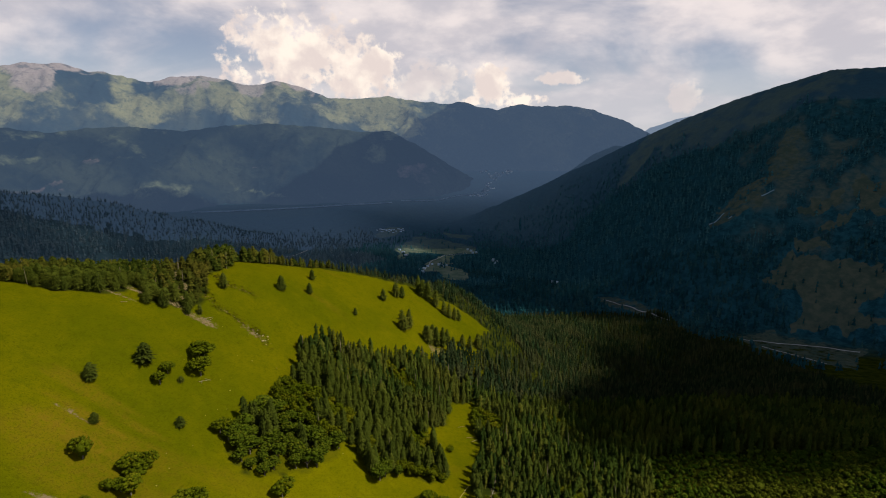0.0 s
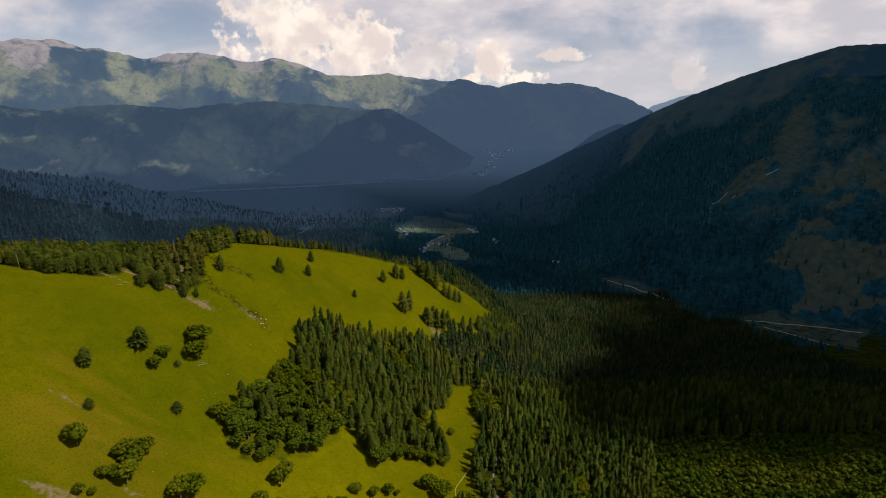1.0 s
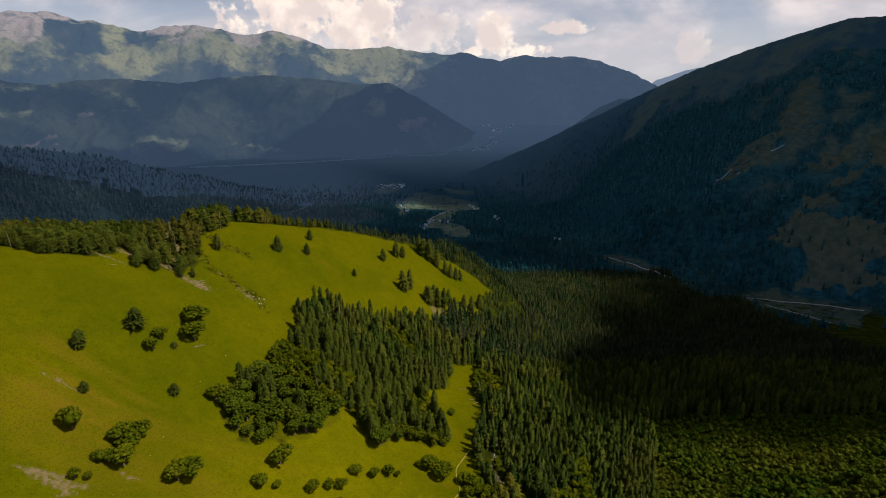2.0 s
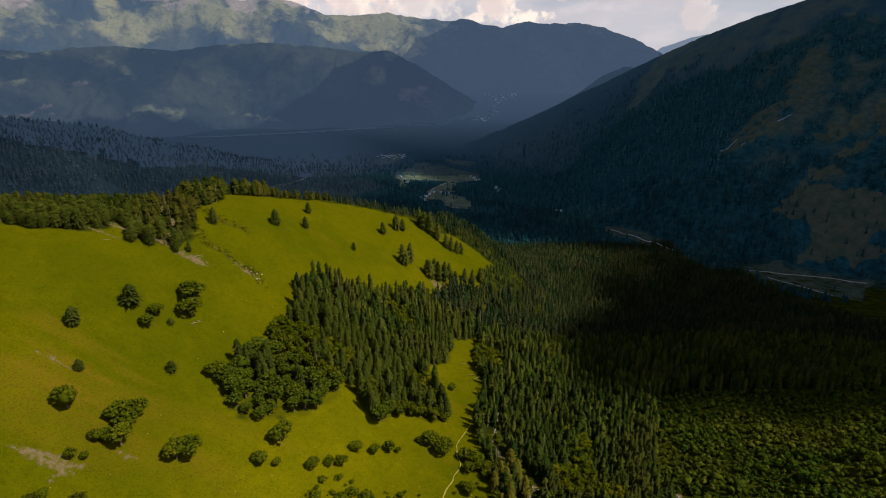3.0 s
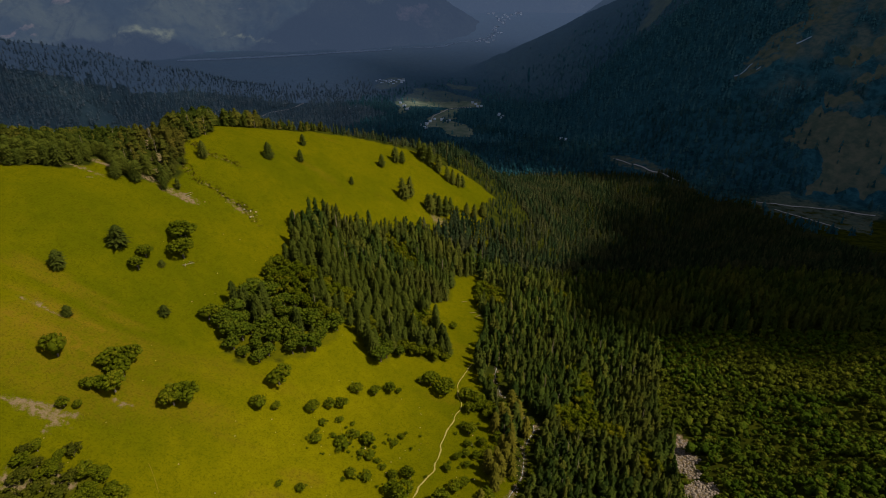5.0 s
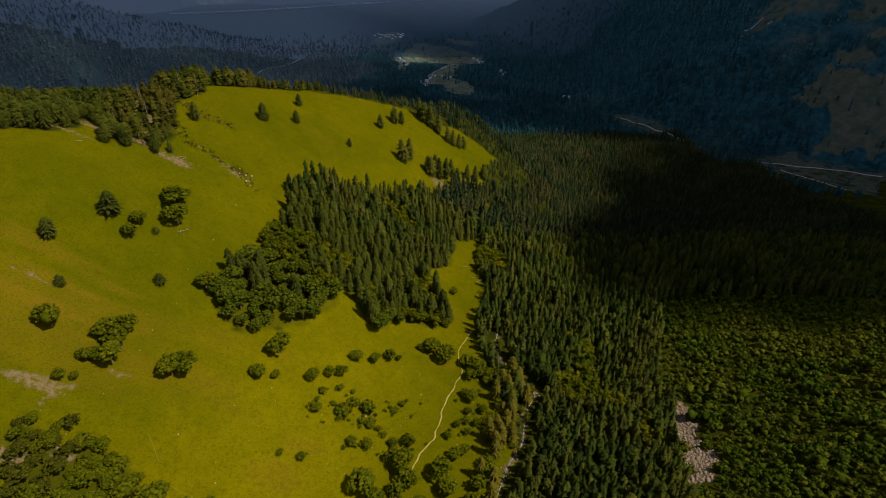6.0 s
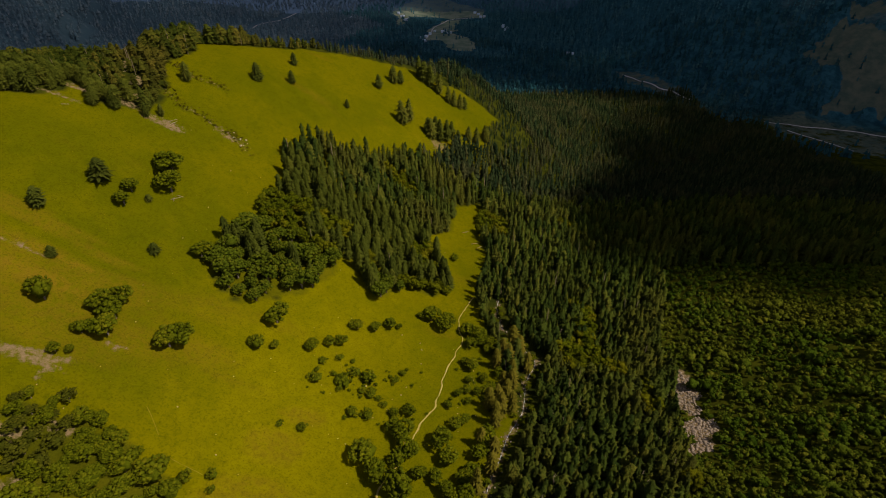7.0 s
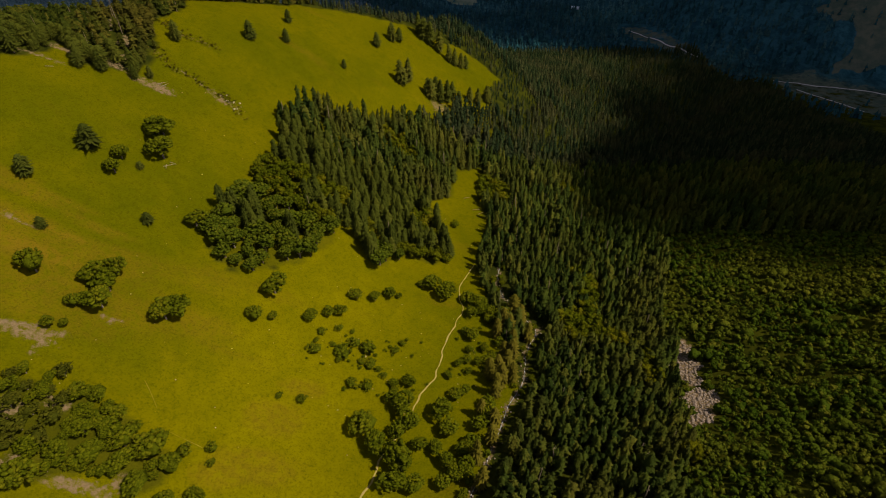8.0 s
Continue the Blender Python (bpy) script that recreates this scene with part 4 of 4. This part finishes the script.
MEADOW_TREES = (
    (-188.5, 412.1, 20.6), (-185.5, 398.0, 16.7), (-202.5, 382.4, 9.9), (-201.9, 369.8, 11.3), (-156.8, 357.9, 14.0), (-205.4, 287.1, 14.7),
    (-185.2, 294.4, 12.6), (-179.0, 305.0, 12.8), (-176.6, 281.1, 15.0), (-181.1, 279.8, 10.2), (-177.8, 292.4, 13.9), (-185.6, 276.4, 8.2),
    (-107, 331, 15.0), (-184.7, 264.2, 4.7), (-151.4, 288.0, 13.7), (-146.1, 293.4, 15.2), (-112.2, 307.9, 10.6), (-103.7, 311.4, 6.4), (-84.3, 320.0, 8.7),
    (-75.3, 328.4, 8.1), (-68.5, 331.5, 8.2), (-60.6, 349.5, 9.3), (-49.0, 352.2, 7.8), (-39.8, 359.5, 8.7), (-33.7, 360.3, 4.8),
    (-18.7, 378.9, 7.5), (-11.3, 379.4, 12.5), (-0.8, 373.1, 14.9), (-189.5, 261.4, 6.6),
)
MEADOW_BUSHES = (
    (7.0, 466.0, 9.0), (-1.0, 416.0, 11.0),
    (-76.7, 312.0, 7.2), (-67.3, 318.2, 6.5), (-59.5, 318.3, 4.4), (-89.0, 260.9, 5.2), (-78.6, 261.6, 7.2), (-121.1, 219.8, 8.5),
    (-110.6, 223.7, 7.3), (-108.7, 216.9, 6.0), (-77.7, 296.4, 10.4), (-68.7, 303.9, 4.9), (-60.8, 299.3, 12.6), (-56.8, 308.7, 9.3),
    (-47.5, 307.7, 12.9), (-51.1, 295.1, 5.6), (-45.7, 294.0, 9.1), (-35.9, 312.2, 3.6), (-32.2, 310.0, 7.3), (-28.6, 317.6, 6.6),
    (-54.4, 278.4, 9.5), (-45.1, 277.9, 9.5), (-37.2, 288.4, 6.2), (-30.9, 280.1, 6.8), (-78.5, 303.8, 4.9), (-63.9, 293.4, 5.6),
    (-41.6, 293.0, 4.9),
)
STREAM_TREES = (
    (-44.2, 251.5, 15.8), (-37.4, 238.1, 15.8), (-31.8, 271.7, 9.7), (-23.6, 267.7, 14.7), (-20.8, 257.9, 15.1), (-25.9, 247.7, 10.9),
    (-14.0, 243.6, 9.3), (-4.0, 264.9, 16.4), (-0.1, 253.5, 12.1), (9.9, 283.4, 9.1), (6.2, 280.1, 9.7), (-21.0, 284.5, 10.7),
    (-31.7, 282.6, 6.9), (-23.4, 228.6, 20.8), (-28.3, 219.9, 14.0), (-6.1, 240.9, 9.9), (-0.1, 233.7, 10.7), (10.4, 230.9, 13.5),
    (8.9, 241.5, 10.9), (4.3, 226.1, 11.5), (-16.3, 218.4, 12.2), (23.1, 264.6, 13.5), (17.9, 258.1, 11.3), (25.0, 274.1, 10.7),
    (15.8, 334.7, 10.9), (12.8, 337.7, 8.2), (7.7, 308.0, 7.3), (13.6, 311.6, 7.8), (19.0, 310.9, 7.4), (26.2, 314.3, 7.9),
    (24.1, 324.2, 7.7), (13.8, 321.2, 6.8), (0.8, 295.2, 6.1), (13.2, 301.5, 5.1), (34.6, 331.9, 9.4), (30.1, 317.2, 8.0),
    (30.1, 353.8, 9.7), (24.5, 362.1, 9.9), (43.8, 366.4, 11.7), (-2.3, 220.8, 9.5), (13.8, 249.0, 10.1), (16.6, 357.9, 10.6),
    (23.6, 368.9, 14.2), (30.1, 360.1, 12.3), (16.3, 373.6, 12.6), (-11.3, 379.4, 10.0),
)
LONE_SPRUCES = (
    (-171.1, 568.7, 11.1), (-148.4, 595.0, 8.0), (-153.6, 631.9, 8.5), (-76.2, 679.7, 10.4), (-62.9, 708.0, 12.2), (-55.4, 715.7, 11.0),
    (-100.7, 608.9, 5.9), (-210.6, 515.0, 9.3), (-133.6, 495.4, 7.8), (47.6, 712.3, 12.7), (-245.5, 441.9, 8.9), (-234.4, 447.2, 9.3),
    (-231.0, 461.8, 9.1), (-221.0, 460.1, 9.4), (-219.9, 466.8, 8.6), (-239.4, 468.7, 9.2), (-211.0, 461.3, 5.6), (-217.7, 453.5, 6.5),
)
STREAM_SPRUCES = (
    (39.2, 349.8, 7.3), (34.9, 340.6, 7.2), (43.2, 320.6, 7.7), (38.7, 309.7, 7.5), (32.9, 293.4, 7.9), (29.5, 285.0, 7.1),
    (27.0, 300.0, 7.4), (33.0, 305.0, 6.8), (44.0, 345.0, 7.0), (37.0, 322.0, 6.2), (20.0, 268.0, 6.6), (27.0, 262.0, 7.0), (56.0, 340.0, 7.6), (41.0, 299.0, 6.8),
    (17.2, 222.1, 7.4), (15.7, 236.6, 7.0), (45.2, 333.4, 7.1), (52.7, 358.9, 7.5), (24.6, 249.7, 7.2), (48.3, 364.7, 8.4),
)
BROWN_SHRUBS = (
    (-183.3, 218.6, 9.3), (-176.1, 218.2, 8.0), (-169.7, 219.0, 9.2), (-176.3, 210.7, 11.0), (-169.5, 209.0, 9.1), (-176.6, 202.4, 8.4),
    (-182.3, 228.1, 6.9), (-175.3, 229.1, 6.3), (-189.2, 231.4, 7.0), (-169.8, 226.4, 8.1), (-174.5, 239.8, 8.3), (-181.4, 210.0, 7.9),
)


def stand(kinds, rows, group, rng, high=1.0):
    """One copy of a kind of tree for each row of x, y and size."""
    first = {}
    for k, (x, y, size) in enumerate(rows):
        kind = kinds[int(rng.integers(len(kinds)))]
        s = size * high
        m = pose(x, y, float(height(x, y)) - 0.1, rng.normal(0, 2), rng.normal(0, 2), rng.uniform(0, 360)) @ Matrix.Diagonal((s * rng.uniform(0.80, 1.18), s, s * rng.uniform(0.9, 1.12), 1))
        if kind in first:
            tagged(copy_thing(kind, m), group=group)
        else:
            first[kind] = m
    for kind, m in first.items():
        kind.matrix_basis = m
        tagged(kind, group=group)


def kinds_of(make, count, *values):
    return [make(np.random.default_rng(200 + 13 * k + len(values[0])), *values) for k in range(count)]


rng = np.random.default_rng(77)
stand(kinds_of(broadleaf_tree, 5, "broadleaf_tree", "rounded dark green broadleaf tree standing on the meadow", 30, 0.95, 0.86), MEADOW_TREES, "trees on the meadow", rng)
stand(kinds_of(broadleaf_tree, 5, "bush", "low rounded dark green bush on the grass", 16, 0.9, 0.66), MEADOW_BUSHES, "bushes on the meadow", rng, 0.86)
SMALL_BUSHES = [(float(a + rng.normal(0, 6.5)), float(b + rng.normal(0, 5.5)), float(rng.uniform(1.2, 3.2))) for a, b, w in (MEADOW_BUSHES[10:] + STREAM_TREES[24:36]) * 3]
stand(kinds_of(broadleaf_tree, 4, "small_bush", "knee-high olive bush among the taller bushes on the grass", 9, 0.9, 0.7), SMALL_BUSHES, "small bushes on the meadow", rng)
BANK_BUSHES = []
for (ax, ay), (bx, by) in zip(STREAM[:-1], STREAM[1:]):
    for k in range(max(1, int(math.hypot(bx - ax, by - ay) / 4.5)) if by < 460 else 0):
        u, side = rng.uniform(0, 1), rng.choice((-1, 1))
        BANK_BUSHES.append((float(ax + u * (bx - ax) + side * rng.uniform(1.8, 4.5)), float(ay + u * (by - ay) + rng.normal(0, 1.5)), float(rng.uniform(2.5, 5.5))))
stand(kinds_of(broadleaf_tree, 4, "bank_bush", "leafy olive bush overhanging the bank of the stream", 14, 0.95, 0.8), BANK_BUSHES, "bushes along the stream", rng)
stand(kinds_of(broadleaf_tree, 4, "streamside_tree", "leafy green tree beside the trail and the stream", 26, 1.0, 0.95), STREAM_TREES, "trees along the stream", rng, 0.86)
stand(kinds_of(spruce_tree, 5, "spruce_tree", "single dark spruce on the open meadow slope", 0.32, 0.02, 0.5), LONE_SPRUCES, "spruces on the meadow", rng, 1.5)
stand(kinds_of(spruce_tree, 3, "dwarf_pine", "low bushy dark pine on the open meadow slope", 0.46, 0.0, 0.35), MEADOW_PINES, "pines on the meadow", rng, 1.05)
stand(kinds_of(spruce_tree, 4, "forest_edge_spruce", "dark spruce at the forest edge of the upper meadow", 0.24, 0.02, 0.55), EDGE_SPRUCES, "spruces at the meadow edge", rng, 2.3)
stand(kinds_of(spruce_tree, 4, "streamside_spruce", "tall olive-brown spruce beside the rocky stream", 0.19, 0.05, 0.4, OLIVE_CONIFER), STREAM_SPRUCES, "spruces along the stream", rng, 2.6)

stand(kinds_of(spruce_tree, 10, "wood_spruce", "tall dark spruce crowded in the wood on the meadow", 0.165, 0.04, 0.42), WOOD_SPRUCES, "spruces of the wood", rng)
stand(kinds_of(spruce_tree, 8, "crest_pine", "bushy dark pine on the crest above the meadow", 0.27, 0.10, 0.28), CREST_PINES, "pines of the crest", rng)
stand(kinds_of(dead_spruce, 5, "dead_spruce", "bare grey standing dead spruce among the living trees"), SNAGS, "dead spruces", rng)
stand(kinds_of(broadleaf_tree, 5, "wood_broadleaf", "leafy green tree at the edge of the spruce wood", 26, 1.0, 1.05, WOOD_LEAVES), WOOD_TREES, "broadleaf trees of the wood", rng)

# Broadleaved thicket on the broken ground at the foot of the meadow.
THICKET_TREES = (
    (-132, 215, 15.0), (-143, 216, 12.5), (-150, 219, 12.0), (-158, 217, 11.5), (-167, 231, 9.5), (-159, 235, 9.0), (-150, 229, 10.0),
    (-167, 190, 13.5), (-131, 199, 10.5), (-176, 228, 8.0), (-140, 207, 11.0), (-151, 207, 12.0), (-161, 206, 10.5), (-186, 235, 7.0),
    (-120, 197, 8.0), (-110, 200, 8.5), (-178, 236, 6.0), (-124, 211, 10.0),
)
stand(kinds_of(broadleaf_tree, 6, "thicket_tree", "broad dark green tree spreading over the eroded gully", 40, 0.95, 0.72), THICKET_TREES, "trees of the thicket", rng)
x, y = spread(-260, -60, 150, 300, 4.5, 83)
keep = inside(THICKET, x, y) & (rng.uniform(size=x.shape) < 0.9) & (ellipses(EARTHS, x, y) < 0.4) & (ellipses(EARTHS, x, y + 5) < 0.6)
for a, b, w in THICKET_TREES:
    keep &= np.hypot(x - a, y - b) > 0.42 * w
for a, b, w in BROWN_SHRUBS:
    keep &= np.hypot(x - a, y - b) > 0.5 * w
rows = [(a, b, float(w)) for a, b, w in zip(x[keep], y[keep], rng.uniform(4.5, 8.0, keep.sum()))]
stand(kinds_of(broadleaf_tree, 5, "thicket_tree", "broad green tree crowded in the thicket on eroded ground", 28, 0.95, 0.72), rows, "trees of the thicket", rng)

stand(kinds_of(broadleaf_tree, 4, "shrub", "brownish green shrub on the eroded edge of the thicket", 18, 0.9, 0.7, BROWN_LEAVES), BROWN_SHRUBS, "shrubs of the thicket", rng)


# ---------------------------------------------------------------- stones, logs, water
STONE = plain_material("pale_grey_stone", rgb(0.15, 0.115, 0.075), rgb(0.29, 0.235, 0.165), 0.8)
WHITE_STONE = plain_material("white_limestone", rgb(0.30, 0.25, 0.12), rgb(0.46, 0.39, 0.21), 1.5)
DEADWOOD = plain_material("bleached_dead_wood", rgb(0.20, 0.16, 0.08), rgb(0.34, 0.28, 0.16), 2.0)


def stones(name, x, y, low, high, mat, label, seed):
    """Angular stones half sunk in the ground, in one mesh."""
    r = np.random.default_rng(seed)
    z = height(x, y)
    V = []
    for a, b, c in zip(x, y, z):
        s = r.uniform(low, high) * r.uniform(0.6, 1.1)
        V.append(ICO_V * r.uniform(0.65, 1.25, (12, 1)) * s * [r.uniform(0.8, 1.4), r.uniform(0.8, 1.4), 0.7] + [a, b, c + 0.15 * s])
    F = np.concatenate([ICO_F + 12 * k for k in range(len(V))])
    me = bpy.data.meshes.new(name)
    fill_mesh(me, np.concatenate(V), F, False)
    me.materials.append(mat)
    return tagged(new(name, me), label, "stones", kind="stuff")


x, y = spread(100, 200, 240, 360, 1.6, 84)
d = fbm(x / 14, y / 14, 3, 85)
keep = ellipses(SCREES, x + 4 * d, y + 5 * d) > 0.45
stones("scree", x[keep], y[keep], 0.5, 1.25, STONE, "pale grey broken scree stones among the scrub", 85)
r = np.random.default_rng(86)
x, y = np.concatenate([r.uniform(-200, 30, 420), r.normal(-45, 22, 70), r.normal(20, 14, 70)]), np.concatenate([r.uniform(215, 480, 420), r.normal(300, 14, 70), r.normal(310, 30, 70)])
keep = meadow_at(x, y) & (r.uniform(size=x.shape) < 0.3)
stones("meadow_stones", x[keep], y[keep], 0.12, 0.5, WHITE_STONE, "small white stones scattered over the grass", 87)
seg = [(np.linspace(a[0], b[0], 14), np.linspace(a[1], b[1], 14)) for a, b in zip(STREAM[:-1], STREAM[1:]) if b[1] < 470]
x, y = np.concatenate([s[0] for s in seg]), np.concatenate([s[1] for s in seg])
x, y = x + r.normal(0, 1.7, x.shape), y + r.normal(0, 1.6, y.shape)
stones("stream_stones", x, y, 0.25, 0.75, STONE, "pale boulders and cobbles along the stream bed", 88)


def ribbon(name, line, wide, lift, mat, label, category, step=6.0, wander=0.0, seed=0, k=5):
    """A strip laid on the ground along a plan line."""
    xs, ys = [], []
    for (ax, ay), (bx, by) in zip(line[:-1], line[1:]):
        count = max(2, int(math.hypot(bx - ax, by - ay) / step))
        s = np.linspace(0, 1, count, endpoint=False)
        xs += list(ax + s * (bx - ax))
        ys += list(ay + s * (by - ay))
    xs, ys = np.array(xs + [line[-1][0]], float), np.array(ys + [line[-1][1]], float)
    pad = np.pad(xs, k, "edge"), np.pad(ys, k, "edge")
    xs, ys = (np.convolve(p, np.ones(2 * k + 1) / (2 * k + 1), "valid") for p in pad)
    xs = xs + wander * fbm(xs / 25 + 5, ys / 25, 3, seed)
    tx, ty = np.gradient(xs), np.gradient(ys)
    q = np.hypot(tx, ty) + 1e-9
    w = wide * (1 + 0.5 * fbm(xs / 20, ys / 20, 3, seed + 2)) / 2
    across = np.linspace(-1, 1, 5)
    X = xs[:, None] - (ty / q * w)[:, None] * across
    Y = ys[:, None] + (tx / q * w)[:, None] * across
    ob = mesh_grid(name, X, Y, height(X, Y) + lift - 0.12 * np.abs(across), mat)
    return tagged(ob, label, category, kind="structure")


def water_material():
    m, n = material("rushing_white_water")
    p = place(n)
    colour = n.mix(n.span(n.noise(p, 1.1, 4, 0.7), 0.44, 0.62), rgb(0.08, 0.085, 0.06), rgb(0.62, 0.63, 0.60))
    finish(n, colour, 0.25, n.noise(p, 2.5, 3, 0.6), 0.5, 0.2, gloss=0.5)
    return m


GRAVEL = plain_material("pale_river_gravel", rgb(0.12, 0.20, 0.27), rgb(0.32, 0.45, 0.55), 0.03)
DUST = plain_material("pale_trodden_earth", rgb(0.24, 0.185, 0.035), rgb(0.36, 0.285, 0.07), 0.4)
TROD = plain_material("flattened_dry_grass", rgb(0.14, 0.125, 0.004), rgb(0.22, 0.18, 0.010), 0.5)
ROAD = plain_material("pale_gravel_road", rgb(0.30, 0.30, 0.28), rgb(0.50, 0.49, 0.46), 0.05)
ribbon("stream_water", [p for p in STREAM if p[1] < 470], 0.5, -0.7, water_material(), "narrow white mountain stream between boulders", "stream", 2.0, 1.5, 3)
ribbon("path", TRAIL, 0.95, 0.10, DUST, "narrow trodden footpath across the meadow", "path", 2.0, 6.5, 5, 2)
for k, line in enumerate(TRACKS):
    ribbon("path", line, 0.40, 0.07, TROD, "faint narrow track trodden in the grass", "path", 2.0, 2.0, 31 + k, 2)
ribbon("river", RIVER, 30, 9.0, GRAVEL, "pale gravel river bed along the valley floor", "river", 20, 20, 7)
ribbon("river", RIVER_EAST, 22, 9.0, GRAVEL, "pale gravel river bed along the valley floor", "river", 20, 12, 9)
for k, line in enumerate(ROADS):
    ribbon("road", line, 4.0 if k != 2 else 3.0, 1.4, ROAD, "pale gravel road on the valley floor", "road", 6, 4, 11 + k)

for k, line in enumerate(SCREE_TRACKS):
    ribbon("scree_track", line, 3.2, 1.5, GRAVEL, "pale bare scree in the avalanche track", "scree", 6, 6, 41 + k, 2)

LOGS = (
    (-183, 394, 20), (-182, 397, 60), (-184, 391, 110), (-224, 459, 30), (-259, 429, 75), (-248, 486, 140),
    (-206, 458, 120), (-204, 456, 150), (-261, 479, 70), (17, 327, 10), (80, 564, 40), (-15, 639, 30),
    (-7, 652, 80), (-10, 641, 120), (15, 514, 100), (23, 499, 95), (28, 494, 120), (-16, 634, 60),
)


for x, y, turn in LOGS:
    log = new("fallen_log")
    v, f = stem([(0, 0, 0), (0.05, 0.03, 3.5), (0, -0.1, 7.0)], (0.20, 0.15, 0.06), 6)
    part("trunk", v, f, DEADWOOD, log)
    for k in range(3):
        v, f = stem([(0, 0, 2 + 1.4 * k), (0.7 * (-1) ** k, 0.1, 2.8 + 1.4 * k)], (0.09, 0.03), 5)
        part("branch", v, f, DEADWOOD, log)
    log.matrix_basis = pose(x, y, float(height(x, y)) + 0.3, 86, 0, turn)
    tagged(log, "bleached fallen tree trunk lying on the slope", "log", "fallen logs")

# Heath and dwarf bushes along the gullies of the upper slope.
def line_places(line, count, wide, r):
    k = r.integers(0, len(line) - 1, count)
    s = r.uniform(0, 1, count)
    a, b = np.array(line, float)[k], np.array(line, float)[k + 1]
    p = a + (b - a) * s[:, None] + r.normal(0, wide, (count, 2))
    return p[:, 0], p[:, 1]


HEATHER = leaf_material("brown_green_heath", rgb(0.054, 0.054, 0.003), rgb(0.096, 0.086, 0.005), rgb(0.128, 0.098, 0.010))
x, y = line_places(GULLY, 120, 3.0, r)
x2, y2 = line_places(GULLY_LOW, 170, 2.8, r)
heath = sized(np.concatenate([x, x2]), np.concatenate([y, y2]), 0.35, 1.15, 2.3, 91)
scatter("heath_bushes", BUSHES, heath, HEATHER, "low brown-green heath along the gullies of the slope", "heath", 92)
x, y = line_places(GULLY_LOW[5:], 14, 2.5, r)
stones("gully_stones", x, y, 0.3, 1.1, WHITE_STONE, "pale stones in the gully of the slope", 93)

# ---------------------------------------------------------------- houses
PLASTER = plain_material("pale_plaster", rgb(0.50, 0.62, 0.74), rgb(0.66, 0.78, 0.88), 0.3)
ROOF = plain_material("pale_metal_roofing", rgb(0.38, 0.50, 0.60), rgb(0.58, 0.70, 0.80), 0.2, 0.5)
HOUSES = (
    (-314, 2606), (-301, 2593), (-289, 2581), (-281, 2618), (-269, 2606), (-256, 2593),
    (-248, 2631), (-236, 2618), (-223, 2601), (-215, 2639), (-203, 2626), (-191, 2618),
    (-175, 2220), (-162, 2167), (-147, 2117), (-334, 2130), (-326, 2171), (-65, 1875),
    (-71, 1826), (-54, 1912), (-6, 1961), (2, 1924), (119, 2170), (114, 2212),
    (186, 2019), (191, 1982), (350, 1714),
)
TOWN = (
    (224, 3540), (251, 3574), (273, 3615), (300, 3691), (318, 3723), (235, 3490),
    (193, 3507), (353, 3826), (381, 3839), (413, 3849), (442, 3862), (470, 3867),
    (331, 3799), (299, 3883), (265, 3973),
)


def house(x, y, long, wide, high, turn, label, group):
    """A house with plastered walls and a gabled roof with eaves."""
    ob = new("house")
    a, b = long / 2, wide / 2
    box = np.array([(-a, -b, -3), (a, -b, -3), (a, b, -3), (-a, b, -3), (-a, -b, high), (a, -b, high), (a, b, high), (-a, b, high), (-a, 0, high + b * 0.8), (a, 0, high + b * 0.8)])
    tris = np.array([(0, 1, 5), (0, 5, 4), (2, 3, 7), (2, 7, 6), (1, 2, 6), (1, 6, 5), (3, 0, 4), (3, 4, 7), (4, 7, 8), (5, 9, 6), (0, 2, 1), (0, 3, 2)])
    part("wall", box, tris, PLASTER, ob)
    e, rise = 0.6, b * 0.8
    for side in (-1, 1):
        slope = [(s * (a + e), side * (b + e) * k, high + rise * (1 - k * (b + e) / b) + t) for t in (0.05, 0.35) for s in (-1, 1) for k in (0, 1)]
        part("roof", np.array(slope), np.array([(0, 1, 3), (0, 3, 2), (4, 7, 5), (4, 6, 7), (1, 5, 7), (1, 7, 3), (0, 2, 6), (0, 6, 4), (0, 4, 5), (0, 5, 1), (2, 3, 7), (2, 7, 6)]), ROOF, ob)
    ob.matrix_basis = pose(x, y, float(height(x, y)), 0, 0, turn)
    return tagged(ob, label, "house", group)


r = np.random.default_rng(99)
HOUSES += tuple((x + r.uniform(-26, 26), y + r.uniform(-40, 40)) for x, y in HOUSES)
TOWN += tuple((x + r.uniform(-34, 34), y + r.uniform(-50, 50)) for x, y in TOWN + TOWN)
for k, (x, y) in enumerate(HOUSES):
    house(x, y, r.uniform(6, 10), r.uniform(5, 7), r.uniform(3, 5), r.uniform(-30, 30), "small pale house with a gabled metal roof in the valley", "houses of the village")
for k, (x, y) in enumerate(TOWN):
    house(x, y, r.uniform(9, 18), r.uniform(7, 9), r.uniform(5, 9), r.uniform(-30, 30), "long pale building in the distant valley town", "buildings of the town")
